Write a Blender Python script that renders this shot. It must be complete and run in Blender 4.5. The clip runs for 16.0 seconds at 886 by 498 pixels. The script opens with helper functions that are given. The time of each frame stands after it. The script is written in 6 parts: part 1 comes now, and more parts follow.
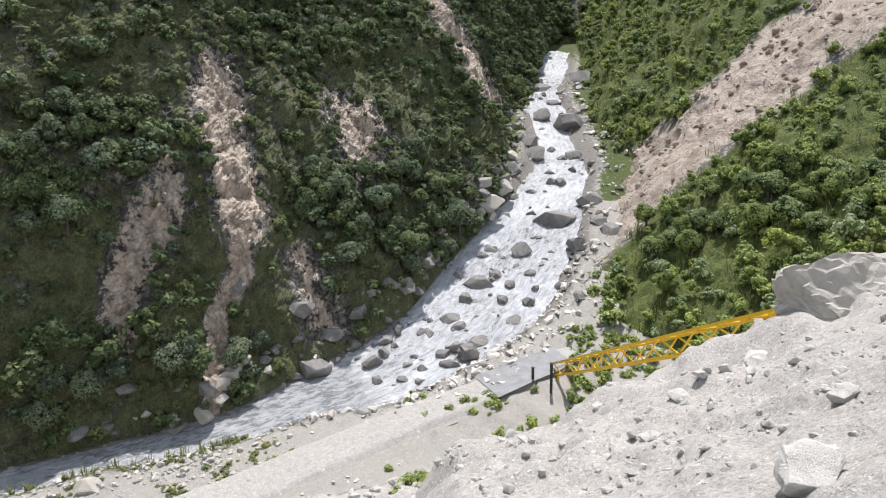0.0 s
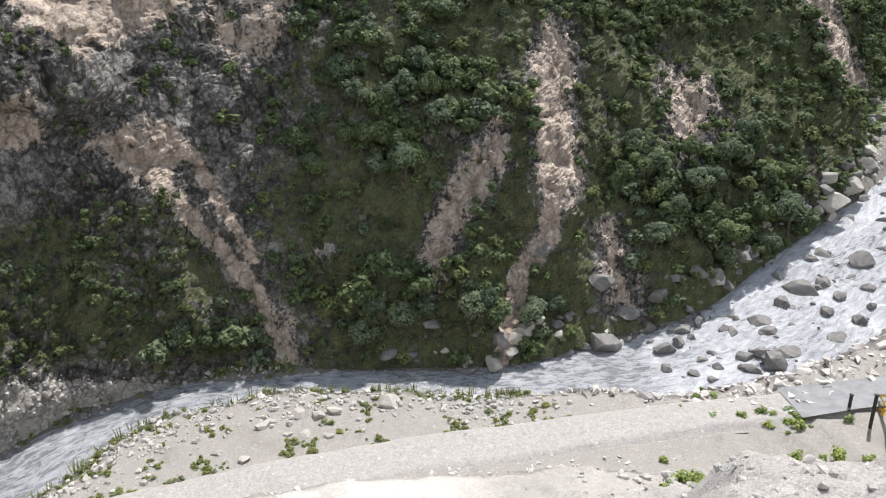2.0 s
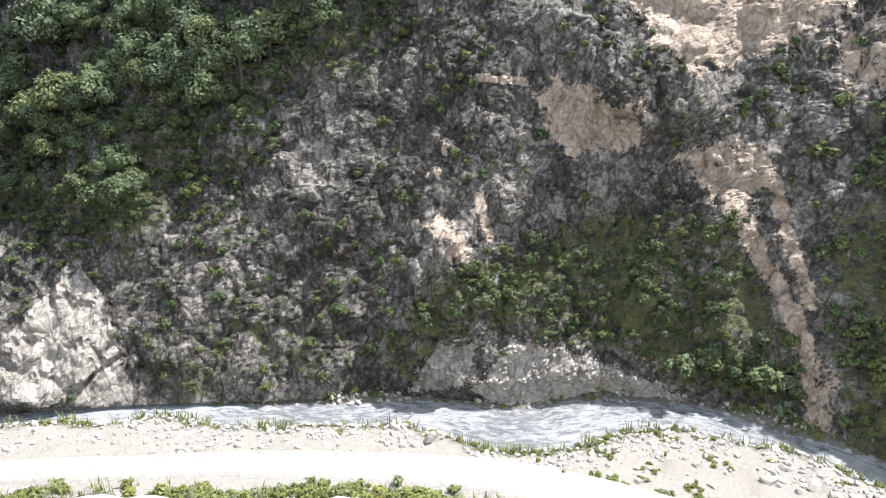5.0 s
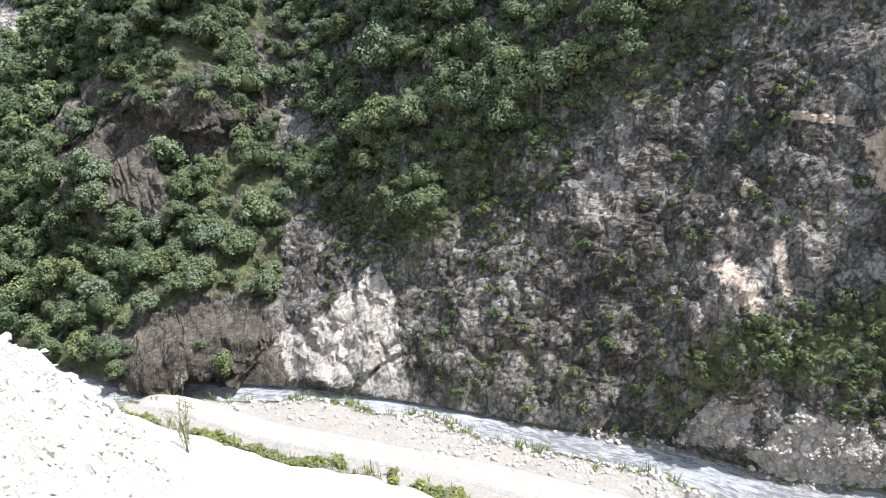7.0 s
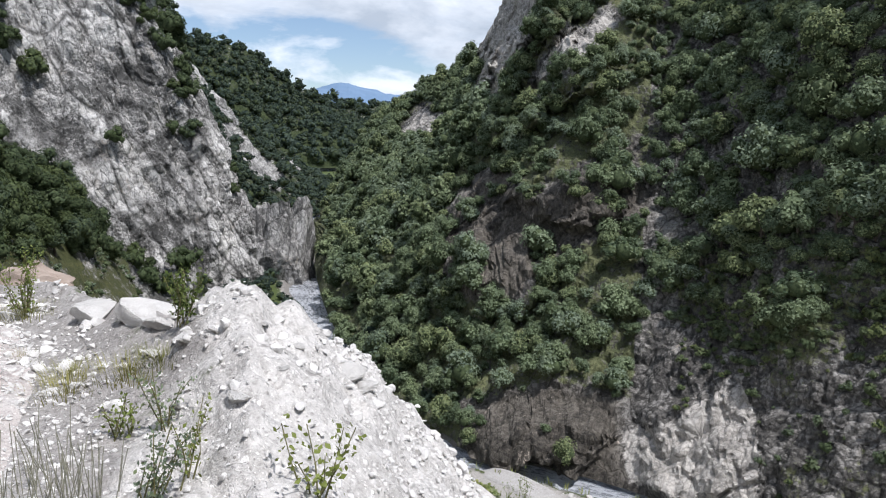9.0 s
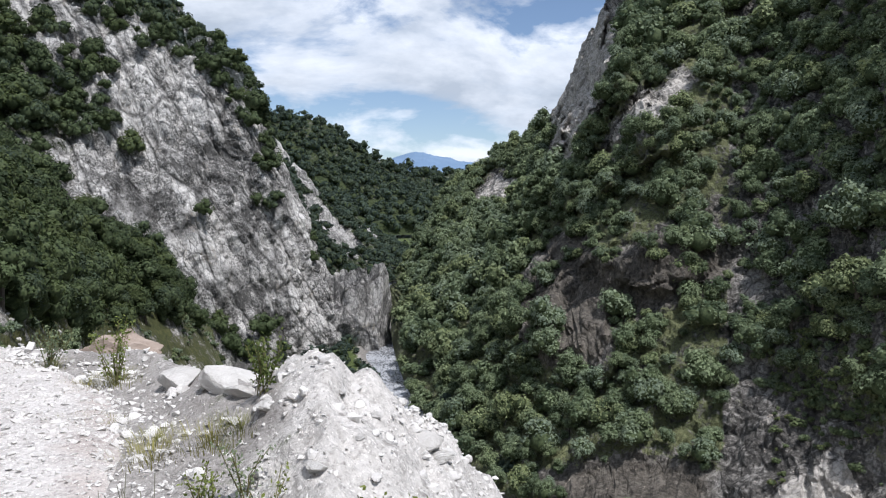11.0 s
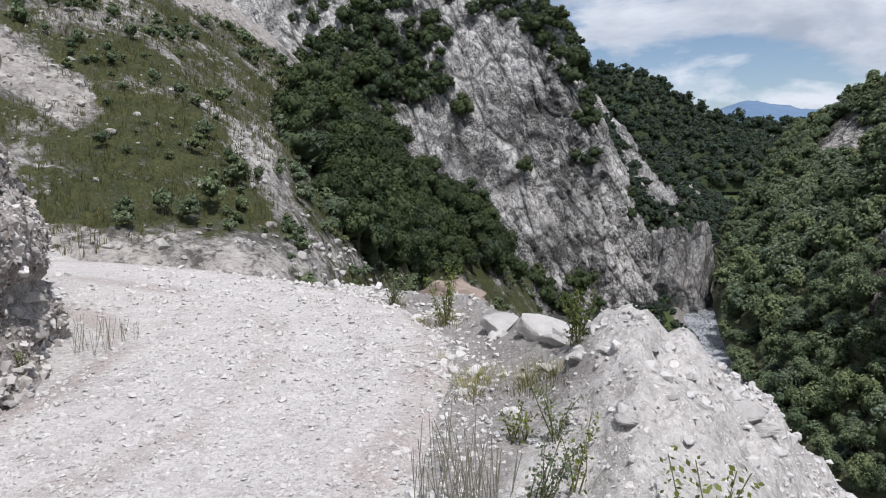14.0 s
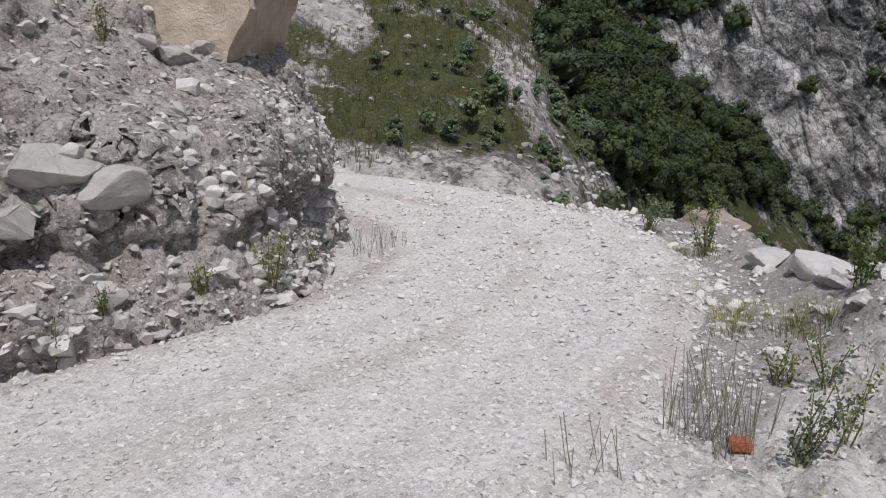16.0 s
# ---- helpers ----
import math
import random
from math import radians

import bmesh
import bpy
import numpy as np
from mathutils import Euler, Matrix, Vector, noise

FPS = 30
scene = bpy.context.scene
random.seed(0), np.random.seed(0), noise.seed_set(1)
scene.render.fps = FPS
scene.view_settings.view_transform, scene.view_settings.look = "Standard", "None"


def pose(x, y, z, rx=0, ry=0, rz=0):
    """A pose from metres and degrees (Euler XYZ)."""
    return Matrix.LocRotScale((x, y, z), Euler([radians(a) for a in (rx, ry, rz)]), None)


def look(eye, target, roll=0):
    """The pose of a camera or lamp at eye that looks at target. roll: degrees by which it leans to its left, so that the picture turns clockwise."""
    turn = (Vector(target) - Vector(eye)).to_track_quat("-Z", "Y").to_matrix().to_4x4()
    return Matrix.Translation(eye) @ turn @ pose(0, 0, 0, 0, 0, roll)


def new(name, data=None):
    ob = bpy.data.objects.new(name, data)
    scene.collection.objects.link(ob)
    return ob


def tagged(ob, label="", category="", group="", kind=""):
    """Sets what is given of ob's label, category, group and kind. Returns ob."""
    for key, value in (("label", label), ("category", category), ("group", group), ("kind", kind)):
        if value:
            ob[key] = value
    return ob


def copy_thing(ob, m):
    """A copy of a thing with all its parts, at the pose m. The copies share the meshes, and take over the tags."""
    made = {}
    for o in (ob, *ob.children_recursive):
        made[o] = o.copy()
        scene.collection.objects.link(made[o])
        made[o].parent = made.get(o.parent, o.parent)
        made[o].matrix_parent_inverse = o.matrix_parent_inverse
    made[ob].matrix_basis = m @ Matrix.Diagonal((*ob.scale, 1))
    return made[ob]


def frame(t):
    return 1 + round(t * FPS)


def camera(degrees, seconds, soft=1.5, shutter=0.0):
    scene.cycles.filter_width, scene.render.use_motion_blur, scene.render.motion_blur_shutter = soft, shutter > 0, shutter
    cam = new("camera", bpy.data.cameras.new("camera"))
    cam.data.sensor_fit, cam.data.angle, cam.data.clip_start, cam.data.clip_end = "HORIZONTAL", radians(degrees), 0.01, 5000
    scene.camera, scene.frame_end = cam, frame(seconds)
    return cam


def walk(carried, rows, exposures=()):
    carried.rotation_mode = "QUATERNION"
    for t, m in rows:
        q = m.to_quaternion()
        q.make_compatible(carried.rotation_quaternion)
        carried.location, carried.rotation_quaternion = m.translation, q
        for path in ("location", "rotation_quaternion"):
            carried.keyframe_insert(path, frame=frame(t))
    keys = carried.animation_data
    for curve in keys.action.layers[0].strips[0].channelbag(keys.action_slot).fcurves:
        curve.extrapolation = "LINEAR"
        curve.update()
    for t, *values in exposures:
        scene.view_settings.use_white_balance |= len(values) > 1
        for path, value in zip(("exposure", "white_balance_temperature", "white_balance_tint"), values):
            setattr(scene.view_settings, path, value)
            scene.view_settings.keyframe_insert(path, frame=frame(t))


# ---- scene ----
EYE = (0.0, 0.0, 2.2)
# seconds, bearing, rise, lean, and the eye's drift in metres
TURNS = [(0, 129.76, -17.61, -1.69, 0.05, -0.00, -0.00), (0.5, 123.23, -19.55, -1.02, 0.03, -0.01, -0.01), (1, 119.07, -19.84, -0.07, 0.03, -0.01, -0.01),
         (1.5, 111.65, -19.43, -0.42, 0.02, 0.00, -0.01), (2, 104.41, -19.39, -0.68, 0.01, 0.01, -0.00), (2.5, 96.90, -18.48, -0.83, 0.00, 0.01, -0.00),
         (3, 88.48, -18.28, -1.05, 0.00, 0.02, -0.00), (3.5, 78.84, -18.74, -0.52, -0.01, 0.02, 0.00), (3.7, 75.77, -18.82, -0.89, -0.00, 0.03, 0.00),
         (5.8, 50.88, -17.05, 0.80, 0.02, 0.04, -0.00), (6, 48.43, -16.85, 0.22, 0.02, 0.04, -0.01), (6.5, 42.86, -16.16, 0.31, 0.03, 0.04, -0.00),
         (7, 37.10, -15.80, 0.98, 0.04, 0.04, -0.00), (7.5, 28.37, -15.44, 1.54, 0.07, 0.04, -0.01), (8, 20.83, -14.23, 0.84, 0.05, 0.03, -0.01),
         (8.5, 14.26, -12.10, 1.05, 0.00, 0.01, 0.01), (9, 8.43, -8.81, 1.09, -0.02, -0.02, 0.01), (9.5, 4.54, -7.27, 0.66, -0.03, -0.01, 0.02),
         (10, 2.78, -4.72, 0.07, -0.03, -0.01, 0.03), (10.2, 2.68, -3.64, 0.02, -0.03, -0.01, 0.04), (12.3, 1.01, -4.06, -1.60, -0.00, -0.01, 0.00),
         (12.5, -0.00, -4.41, -1.42, 0.00, 0.00, 0.00), (13, -6.99, -5.77, 0.05, -0.01, -0.01, 0.00), (13.5, -14.35, -5.93, -0.57, -0.01, -0.01, 0.00),
         (14, -22.54, -6.83, -1.13, -0.01, -0.00, 0.00), (14.5, -28.10, -7.24, -0.71, -0.01, 0.01, -0.00), (15, -34.61, -7.04, -1.36, -0.02, -0.01, -0.01),
         (15.5, -38.85, -9.95, -1.37, -0.03, -0.04, -0.02), (16, -42.53, -12.54, -1.12, -0.05, -0.08, -0.02)]


def bearing(az, el, r):
    """A place at a bearing and rise in degrees and a level distance from the viewpoint."""
    a = radians(az)
    return Vector((r * math.sin(a), r * math.cos(a), EYE[2] + r * math.tan(radians(el))))


def ground_at(az, r, z):
    a = radians(az)
    return Vector((r * math.sin(a), r * math.cos(a), z))


cam = camera(63.22, 16.0, soft=1.1)
walk(cam, [(t, look(Vector(EYE) + Vector((dx, dy, dz)), bearing(az, el, 10) + Vector((dx, dy, dz)), lean)) for t, az, el, lean, dx, dy, dz in TURNS],
     exposures=[(0, 0.60, 6500, 12), (1.5, 0.52, 6500, 12), (2.5, 0.82, 6500, 12), (3.0, 0.98, 6500, 12), (3.7, 1.06, 6500, 12), (6.0, 1.32, 6400, 10), (7.2, 1.1, 6300, 12), (8.0, 0.72, 6200, 12), (9.0, 0.38, 6150, 13),
                (12.5, 0.28, 6150, 13), (14.0, 0.0, 6200, 14), (15.0, -0.18, 6250, 13), (16.0, -0.26, 6250, 13)])

# ---- world and sun ----
SUN_AZ, SUN_EL = 136.0, 63.0


def node(nt, kind, **kw):
    n = nt.nodes.new(kind)
    for k, v in kw.items():
        if k in n.inputs:
            n.inputs[k].default_value = v
    return n


def ramp(nt, stops, src):
    n = nt.nodes.new("ShaderNodeValToRGB")
    el = n.color_ramp.elements
    while len(el) < len(stops):
        el.new(0.5)
    for e, (p, c) in zip(el, stops):
        e.position = p
        e.color = (c, c, c, 1) if not isinstance(c, tuple) else (*c, 1)
    nt.links.new(src, n.inputs[0])
    return n.outputs[0]


def mix(nt, fac, a, b):
    n = nt.nodes.new("ShaderNodeMix")
    n.data_type = "RGBA"
    for sock, v in ((n.inputs[0], fac), (n.inputs[6], a), (n.inputs[7], b)):
        if isinstance(v, bpy.types.NodeSocket):
            nt.links.new(v, sock)
        elif isinstance(v, tuple):
            sock.default_value = (*v, 1)
        else:
            sock.default_value = v
    return n.outputs[2]


def math_node(nt, op, a, b=0.0, clamp=False):
    n = nt.nodes.new("ShaderNodeMath")
    n.operation, n.use_clamp = op, clamp
    for sock, v in ((n.inputs[0], a), (n.inputs[1], b)):
        if isinstance(v, bpy.types.NodeSocket):
            nt.links.new(v, sock)
        else:
            sock.default_value = v
    return n.outputs[0]


def noise_tex(nt, vec, scale, detail=6.0, rough=0.55, dist=0.0):
    n = nt.nodes.new("ShaderNodeTexNoise")
    n.inputs["Scale"].default_value, n.inputs["Detail"].default_value = scale, detail
    n.inputs["Roughness"].default_value, n.inputs["Distortion"].default_value = rough, dist
    nt.links.new(vec, n.inputs["Vector"])
    return n.outputs["Fac"]


def voronoi(nt, vec, scale, feature="F1", out="Distance"):
    n = nt.nodes.new("ShaderNodeTexVoronoi")
    n.feature = feature
    n.inputs["Scale"].default_value = scale
    nt.links.new(vec, n.inputs["Vector"])
    return n.outputs[out]


def mapping(nt, vec, scale=(1, 1, 1), rot=(0, 0, 0), loc=(0, 0, 0)):
    n = nt.nodes.new("ShaderNodeMapping")
    n.inputs["Scale"].default_value, n.inputs["Rotation"].default_value, n.inputs["Location"].default_value = scale, [radians(a) for a in rot], loc
    nt.links.new(vec, n.inputs["Vector"])
    return n.outputs[0]


world = bpy.data.worlds.new("sky")
scene.world = world
world.use_nodes = True
wt = world.node_tree
sky = wt.nodes.new("ShaderNodeTexSky")
sky.sky_type, sky.sun_disc = "NISHITA", False
sky.sun_elevation, sky.sun_rotation = radians(SUN_EL), radians(SUN_AZ)
sky.altitude = 900
coord = wt.nodes.new("ShaderNodeTexCoord").outputs["Generated"]
flat = mapping(wt, coord, (1.0, 1.0, 2.6), loc=(0.9, 0.25, 0.0))
puffs = noise_tex(wt, flat, 3.4, 12, 0.56, 0.25)
cover = ramp(wt, [(0.43, 0.0), (0.50, 0.85), (0.56, 1.0)], puffs)
belly = math_node(wt, "ADD", noise_tex(wt, mapping(wt, coord, (1.0, 1.0, 2.6), loc=(0.9, 0.25, 0.07)), 3.4, 8, 0.56, 0.25), math_node(wt, "MULTIPLY", noise_tex(wt, flat, 11.0, 6, 0.6), 0.16))
cloud = mix(wt, ramp(wt, [(0.50, 1.0), (0.70, 0.0)], belly), (4.4, 5.0, 5.7), (8.6, 9.0, 9.4))
skycol = mix(wt, cover, sky.outputs[0], cloud)
wt.links.new(skycol, wt.nodes["Background"].inputs[0])
wt.nodes["Background"].inputs[1].default_value = 0.095

sun = new("sun", bpy.data.lights.new("sun", "SUN"))
sun.data.energy, sun.data.angle, sun.data.color = 3.9, radians(0.6), (1.0, 0.965, 0.92)
sun.matrix_world = look(bearing(SUN_AZ, SUN_EL, 50), (0, 0, 2.2))


# ---- number tools ----
def hash3(i, j, k, seed):
    h = (i * 374761393 + j * 668265263 + k * 2147483647 + seed * 1274126177) & 0xFFFFFFFF
    h = ((h ^ (h >> 13)) * 1274126177) & 0xFFFFFFFF
    h = ((h ^ (h >> 16)) * 2246822519) & 0xFFFFFFFF
    return ((h ^ (h >> 15)) & 0xFFFFFF) / 8388607.5 - 1.0


def vnoise(p, seed=0):
    """Smooth value noise between -1 and 1 at points p of shape (n, 3)."""
    f = np.floor(p)
    t = p - f
    i = f.astype(np.int64)
    t = t * t * t * (t * (t * 6 - 15) + 10)
    out = 0
    for a in (0, 1):
        wa = t[:, 0] if a else 1 - t[:, 0]
        for b in (0, 1):
            wb = t[:, 1] if b else 1 - t[:, 1]
            for c in (0, 1):
                wc = t[:, 2] if c else 1 - t[:, 2]
                out = out + wa * wb * wc * hash3(i[:, 0] + a, i[:, 1] + b, i[:, 2] + c, seed)
    return out


def fbm(p, size, octaves=4, seed=0, gain=0.5, ridged=False):
    out, amp, tot = 0, 1.0, 0
    q = np.asarray(p, float) / size
    for o in range(octaves):
        n = vnoise(q + 17.3 * o, seed + o)
        out = out + amp * ((1 - 2 * np.abs(n)) if ridged else n)
        tot += amp
        amp *= gain
        q = q * 2.03
    return out / tot


def cells(p, size, seed=0):
    """Distances to the nearest and second nearest of random points, one to a cell."""
    q = np.asarray(p, float) / size
    base = np.floor(q).astype(np.int64)
    f1, f2 = np.full(len(q), 9.0), np.full(len(q), 9.0)
    for i in (-1, 0, 1):
        for j in (-1, 0, 1):
            for k in (-1, 0, 1):
                c = base + np.array([i, j, k])
                o = np.stack([hash3(c[:, 0], c[:, 1], c[:, 2], seed + m) for m in (0, 1, 2)], 1) * 0.5 + 0.5
                d = np.linalg.norm(c + o - q, axis=1)
                f2 = np.where(d < f1, f1, np.minimum(f2, d))
                f1 = np.minimum(f1, d)
    return f1, f2


def blocks(p, size, seed=0):
    """Blocky relief between -0.5 and 0.5: flat-sided lumps parted by clefts."""
    f1, f2 = cells(p, size, seed)
    return np.clip((f2 - f1) * 4.0, 0, 1) * 0.6 + (0.8 - f1) * 0.5 - 0.5


def catmull(pts, n):
    """n points evenly along the parameter of a smooth curve through pts."""
    p = np.array([tuple(q) for q in pts], float)
    p = np.vstack([2 * p[0] - p[1], p, 2 * p[-1] - p[-2]])
    u = np.linspace(0, len(pts) - 1 - 1e-9, n)
    i = u.astype(int)
    t = (u - i)[:, None]
    a, b, c, d = p[i], p[i + 1], p[i + 2], p[i + 3]
    return 0.5 * (2 * b + (c - a) * t + (2 * a - 5 * b + 4 * c - d) * t * t + (3 * b - a - 3 * c + d) * t ** 3)


def smooth(a, b, x):
    t = np.clip((x - a) / (b - a), 0, 1)
    return t * t * (3 - 2 * t)


def bearings(p):
    """Bearing and rise of points from the viewpoint, in degrees."""
    r = np.hypot(p[:, 0], p[:, 1])
    return np.degrees(np.arctan2(p[:, 0], p[:, 1])), np.degrees(np.arctan2(p[:, 2] - EYE[2], r))


def mesh_of(name, verts, faces, mat, attrs=None, flat=False):
    """A mesh from arrays of points and of equal-sided faces."""
    me = bpy.data.meshes.new(name)
    verts, faces = np.asarray(verts, np.float32), np.asarray(faces, np.int32)
    k = faces.shape[1]
    me.vertices.add(len(verts))
    me.vertices.foreach_set("co", verts.ravel())
    me.loops.add(faces.size)
    me.loops.foreach_set("vertex_index", faces.ravel())
    me.polygons.add(len(faces))
    me.polygons.foreach_set("loop_start", np.arange(0, faces.size, k, dtype=np.int32))
    me.polygons.foreach_set("use_smooth", np.full(len(faces), not flat))
    for key, val in (attrs or {}).items():
        at = me.attributes.new(key, "FLOAT", "POINT")
        at.data.foreach_set("value", np.asarray(val, np.float32))
    me.materials.append(mat)
    me.update(calc_edges=True)
    me.validate()
    return me


def grid_faces(nu, nv):
    i = np.arange(nu * nv).reshape(nu, nv)
    return np.stack([i[:-1, :-1], i[1:, :-1], i[1:, 1:], i[:-1, 1:]], -1).reshape(-1, 4)


def grid_normals(g):
    du, dv = np.gradient(g, axis=0), np.gradient(g, axis=1)
    n = np.cross(du, dv)
    return n / (np.linalg.norm(n, axis=2, keepdims=True) + 1e-9)


def stroke(az, el, pts, width):
    """How much each bearing lies on a band along pts: 1 in the middle, 0 at width degrees."""
    best = np.full(len(az), 1e9)
    for (a0, e0), (a1, e1) in zip(pts[:-1], pts[1:]):
        dx, dy = a1 - a0, e1 - e0
        t = np.clip(((az - a0) * dx + (el - e0) * dy) / (dx * dx + dy * dy + 1e-9), 0, 1)
        best = np.minimum(best, np.hypot(az - a0 - t * dx, el - e0 - t * dy))
    return np.clip(1.4 - 1.4 * best / width, 0, 1)


def blob(az, el, a0, e0, ra, re):
    return np.clip(1.5 - 1.5 * np.hypot((az - a0) / ra, (el - e0) / re), 0, 1)


def patch(az, el, pts, soft=0.5):
    """How much each bearing lies inside an outline: 0.5 on the line, 1 at soft degrees within it."""
    inside, best = np.zeros(len(az), bool), np.full(len(az), 1e9)
    for (a0, e0), (a1, e1) in zip(pts, pts[1:] + pts[:1]):
        dx, dy = a1 - a0, e1 - e0
        t = np.clip(((az - a0) * dx + (el - e0) * dy) / (dx * dx + dy * dy + 1e-9), 0, 1)
        best = np.minimum(best, np.hypot(az - a0 - t * dx, el - e0 - t * dy))
        if dy:
            inside ^= ((e0 > el) != (e1 > el)) & (az < dx * (el - e0) / dy + a0)
    return np.clip(0.5 + 0.5 * np.where(inside, best, -best) / soft, 0, 1)


# ---- materials ----
def material(name):
    m = bpy.data.materials.new(name)
    m.use_nodes = True
    nt = m.node_tree
    b = nt.nodes["Principled BSDF"]
    b.inputs["Roughness"].default_value = 0.9
    b.inputs["Specular IOR Level"].default_value = 0.25
    pos = nt.nodes.new("ShaderNodeTexCoord").outputs["Object"]
    return m, nt, b, pos


def bump(nt, b, height, dist, strength=1.0):
    n = nt.nodes.new("ShaderNodeBump")
    n.inputs["Distance"].default_value, n.inputs["Strength"].default_value = dist, strength
    nt.links.new(height, n.inputs["Height"])
    nt.links.new(n.outputs[0], b.inputs["Normal"])


def attr(nt, name):
    n = nt.nodes.new("ShaderNodeAttribute")
    n.attribute_name = name
    return n.outputs["Fac"]


def crag_material(name, tones, scars, pale, turfs, size=1.0, streaks=False, cleft=0.55, relief=0.5, grain=3.5, spread=0.16):
    """Broken rock in angular plates at two sizes, with bare earth where 'scar' is set, white faces where 'pale' is and turf where 'grass' is."""
    m, nt, b, pos = material(name)
    if streaks:
        run = nt.nodes.new("ShaderNodeCombineXYZ")
        for k, axis in enumerate(("down_dip", "across_dip")):
            nt.links.new(attr(nt, axis), run.inputs[k])
        base = mapping(nt, run.outputs[0], (0.42, 1.0, 1.0), (0, 0, 14))
    else:
        base = mapping(nt, pos, (1.0, 1.0, 0.7), (20, 35, 0))
    n = nt.nodes.new("ShaderNodeTexNoise")
    n.inputs["Scale"].default_value, n.inputs["Detail"].default_value, n.inputs["Roughness"].default_value = 0.7 / size, 6, 0.65
    nt.links.new(base, n.inputs["Vector"])
    warp = nt.nodes.new("ShaderNodeVectorMath")
    warp.operation = "MULTIPLY_ADD"
    nt.links.new(n.outputs["Color"], warp.inputs[0])
    warp.inputs[1].default_value = [0.7 * size] * 3
    nt.links.new(base, warp.inputs[2])
    tone, height, cracks = [], [], []
    for scale in (0.45 / size, 1.7 / size):
        sep = nt.nodes.new("ShaderNodeSeparateColor")
        nt.links.new(voronoi(nt, warp.outputs[0], scale, "F1", "Color"), sep.inputs[0])
        tone.append(sep.outputs[0])
        height.append(sep.outputs[1])
        cracks.append(ramp(nt, [(0.0, 1.0), (0.09, 0.0)], voronoi(nt, warp.outputs[0], scale, "DISTANCE_TO_EDGE")))
    fine = noise_tex(nt, pos, grain / size, 8, 0.70)
    mid = noise_tex(nt, base, 0.55 / size, 8, 0.7, 0.4)
    big = noise_tex(nt, pos, 0.075 / size, 4, 0.6)
    add = lambda x, y: math_node(nt, "ADD", x, y)
    mul = lambda x, y: math_node(nt, "MULTIPLY", x, y)
    v = add(add(mul(tone[0], 0.14), mul(tone[1], 0.16)), add(mul(fine, 0.80), mul(mid, 0.64)))
    v = add(v, mul(math_node(nt, "SUBTRACT", big, 0.5), 0.5))
    rock = ramp(nt, [(0.87 - spread, tones[0]), (0.87, tones[1]), (0.87 + spread, tones[2])], v)
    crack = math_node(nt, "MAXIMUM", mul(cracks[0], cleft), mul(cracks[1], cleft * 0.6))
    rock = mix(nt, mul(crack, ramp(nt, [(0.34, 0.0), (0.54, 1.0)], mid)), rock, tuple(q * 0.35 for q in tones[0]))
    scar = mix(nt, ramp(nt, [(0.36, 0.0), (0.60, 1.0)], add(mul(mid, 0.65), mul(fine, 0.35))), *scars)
    # brown weathered rock, darkened further to hold overhang shade in its colour
    rock = mix(nt, attr(nt, "stain_shade"), rock, ramp(nt, [(0.87 - spread, (0.03, 0.027, 0.023)), (0.87 + spread, (0.125, 0.11, 0.09))], v))
    scar = mix(nt, mul(crack, 0.5), scar, tuple(q * 0.4 for q in scars[0]))
    edge = add(mul(math_node(nt, "SUBTRACT", mid, 0.5), 2.6), mul(math_node(nt, "SUBTRACT", fine, 0.5), 1.2))
    col = mix(nt, ramp(nt, [(0.40, 0.0), (0.60, 1.0)], add(attr(nt, "scar"), edge)), rock, scar)
    white = mix(nt, ramp(nt, [(0.87 - spread, 0.0), (0.87 + spread * 0.5, 1.0)], v), tuple(q * 0.4 for q in pale), pale)
    white = mix(nt, mul(crack, 0.6), white, tuple(q * 0.2 for q in pale))
    col = mix(nt, ramp(nt, [(0.42, 0.0), (0.58, 1.0)], add(attr(nt, "pale"), mul(edge, 0.5))), col, white)
    turf_n = noise_tex(nt, pos, 0.6 / size, 8, 0.75)
    turf = mix(nt, ramp(nt, [(0.36, 0.0), (0.66, 1.0)], turf_n), *turfs)
    turf = mix(nt, ramp(nt, [(0.46, 0.0), (0.62, 0.7)], noise_tex(nt, pos, 5.0 / size, 7, 0.8)), turf, tuple(q * 0.3 for q in turfs[0]))
    gm = add(attr(nt, "grass"), add(mul(math_node(nt, "SUBTRACT", turf_n, 0.5), 1.4), mul(math_node(nt, "SUBTRACT", fine, 0.5), 0.9)))
    col = mix(nt, ramp(nt, [(0.44, 0.0), (0.60, 1.0)], gm), col, turf)
    nt.links.new(col, b.inputs["Base Color"])
    h = add(add(mul(height[0], 0.45), mul(height[1], 0.25)), add(mul(fine, 0.45), mul(mid, 1.0)))
    h = math_node(nt, "SUBTRACT", h, mul(crack, 0.3))
    bump(nt, b, h, relief * size, 0.9)
    return m


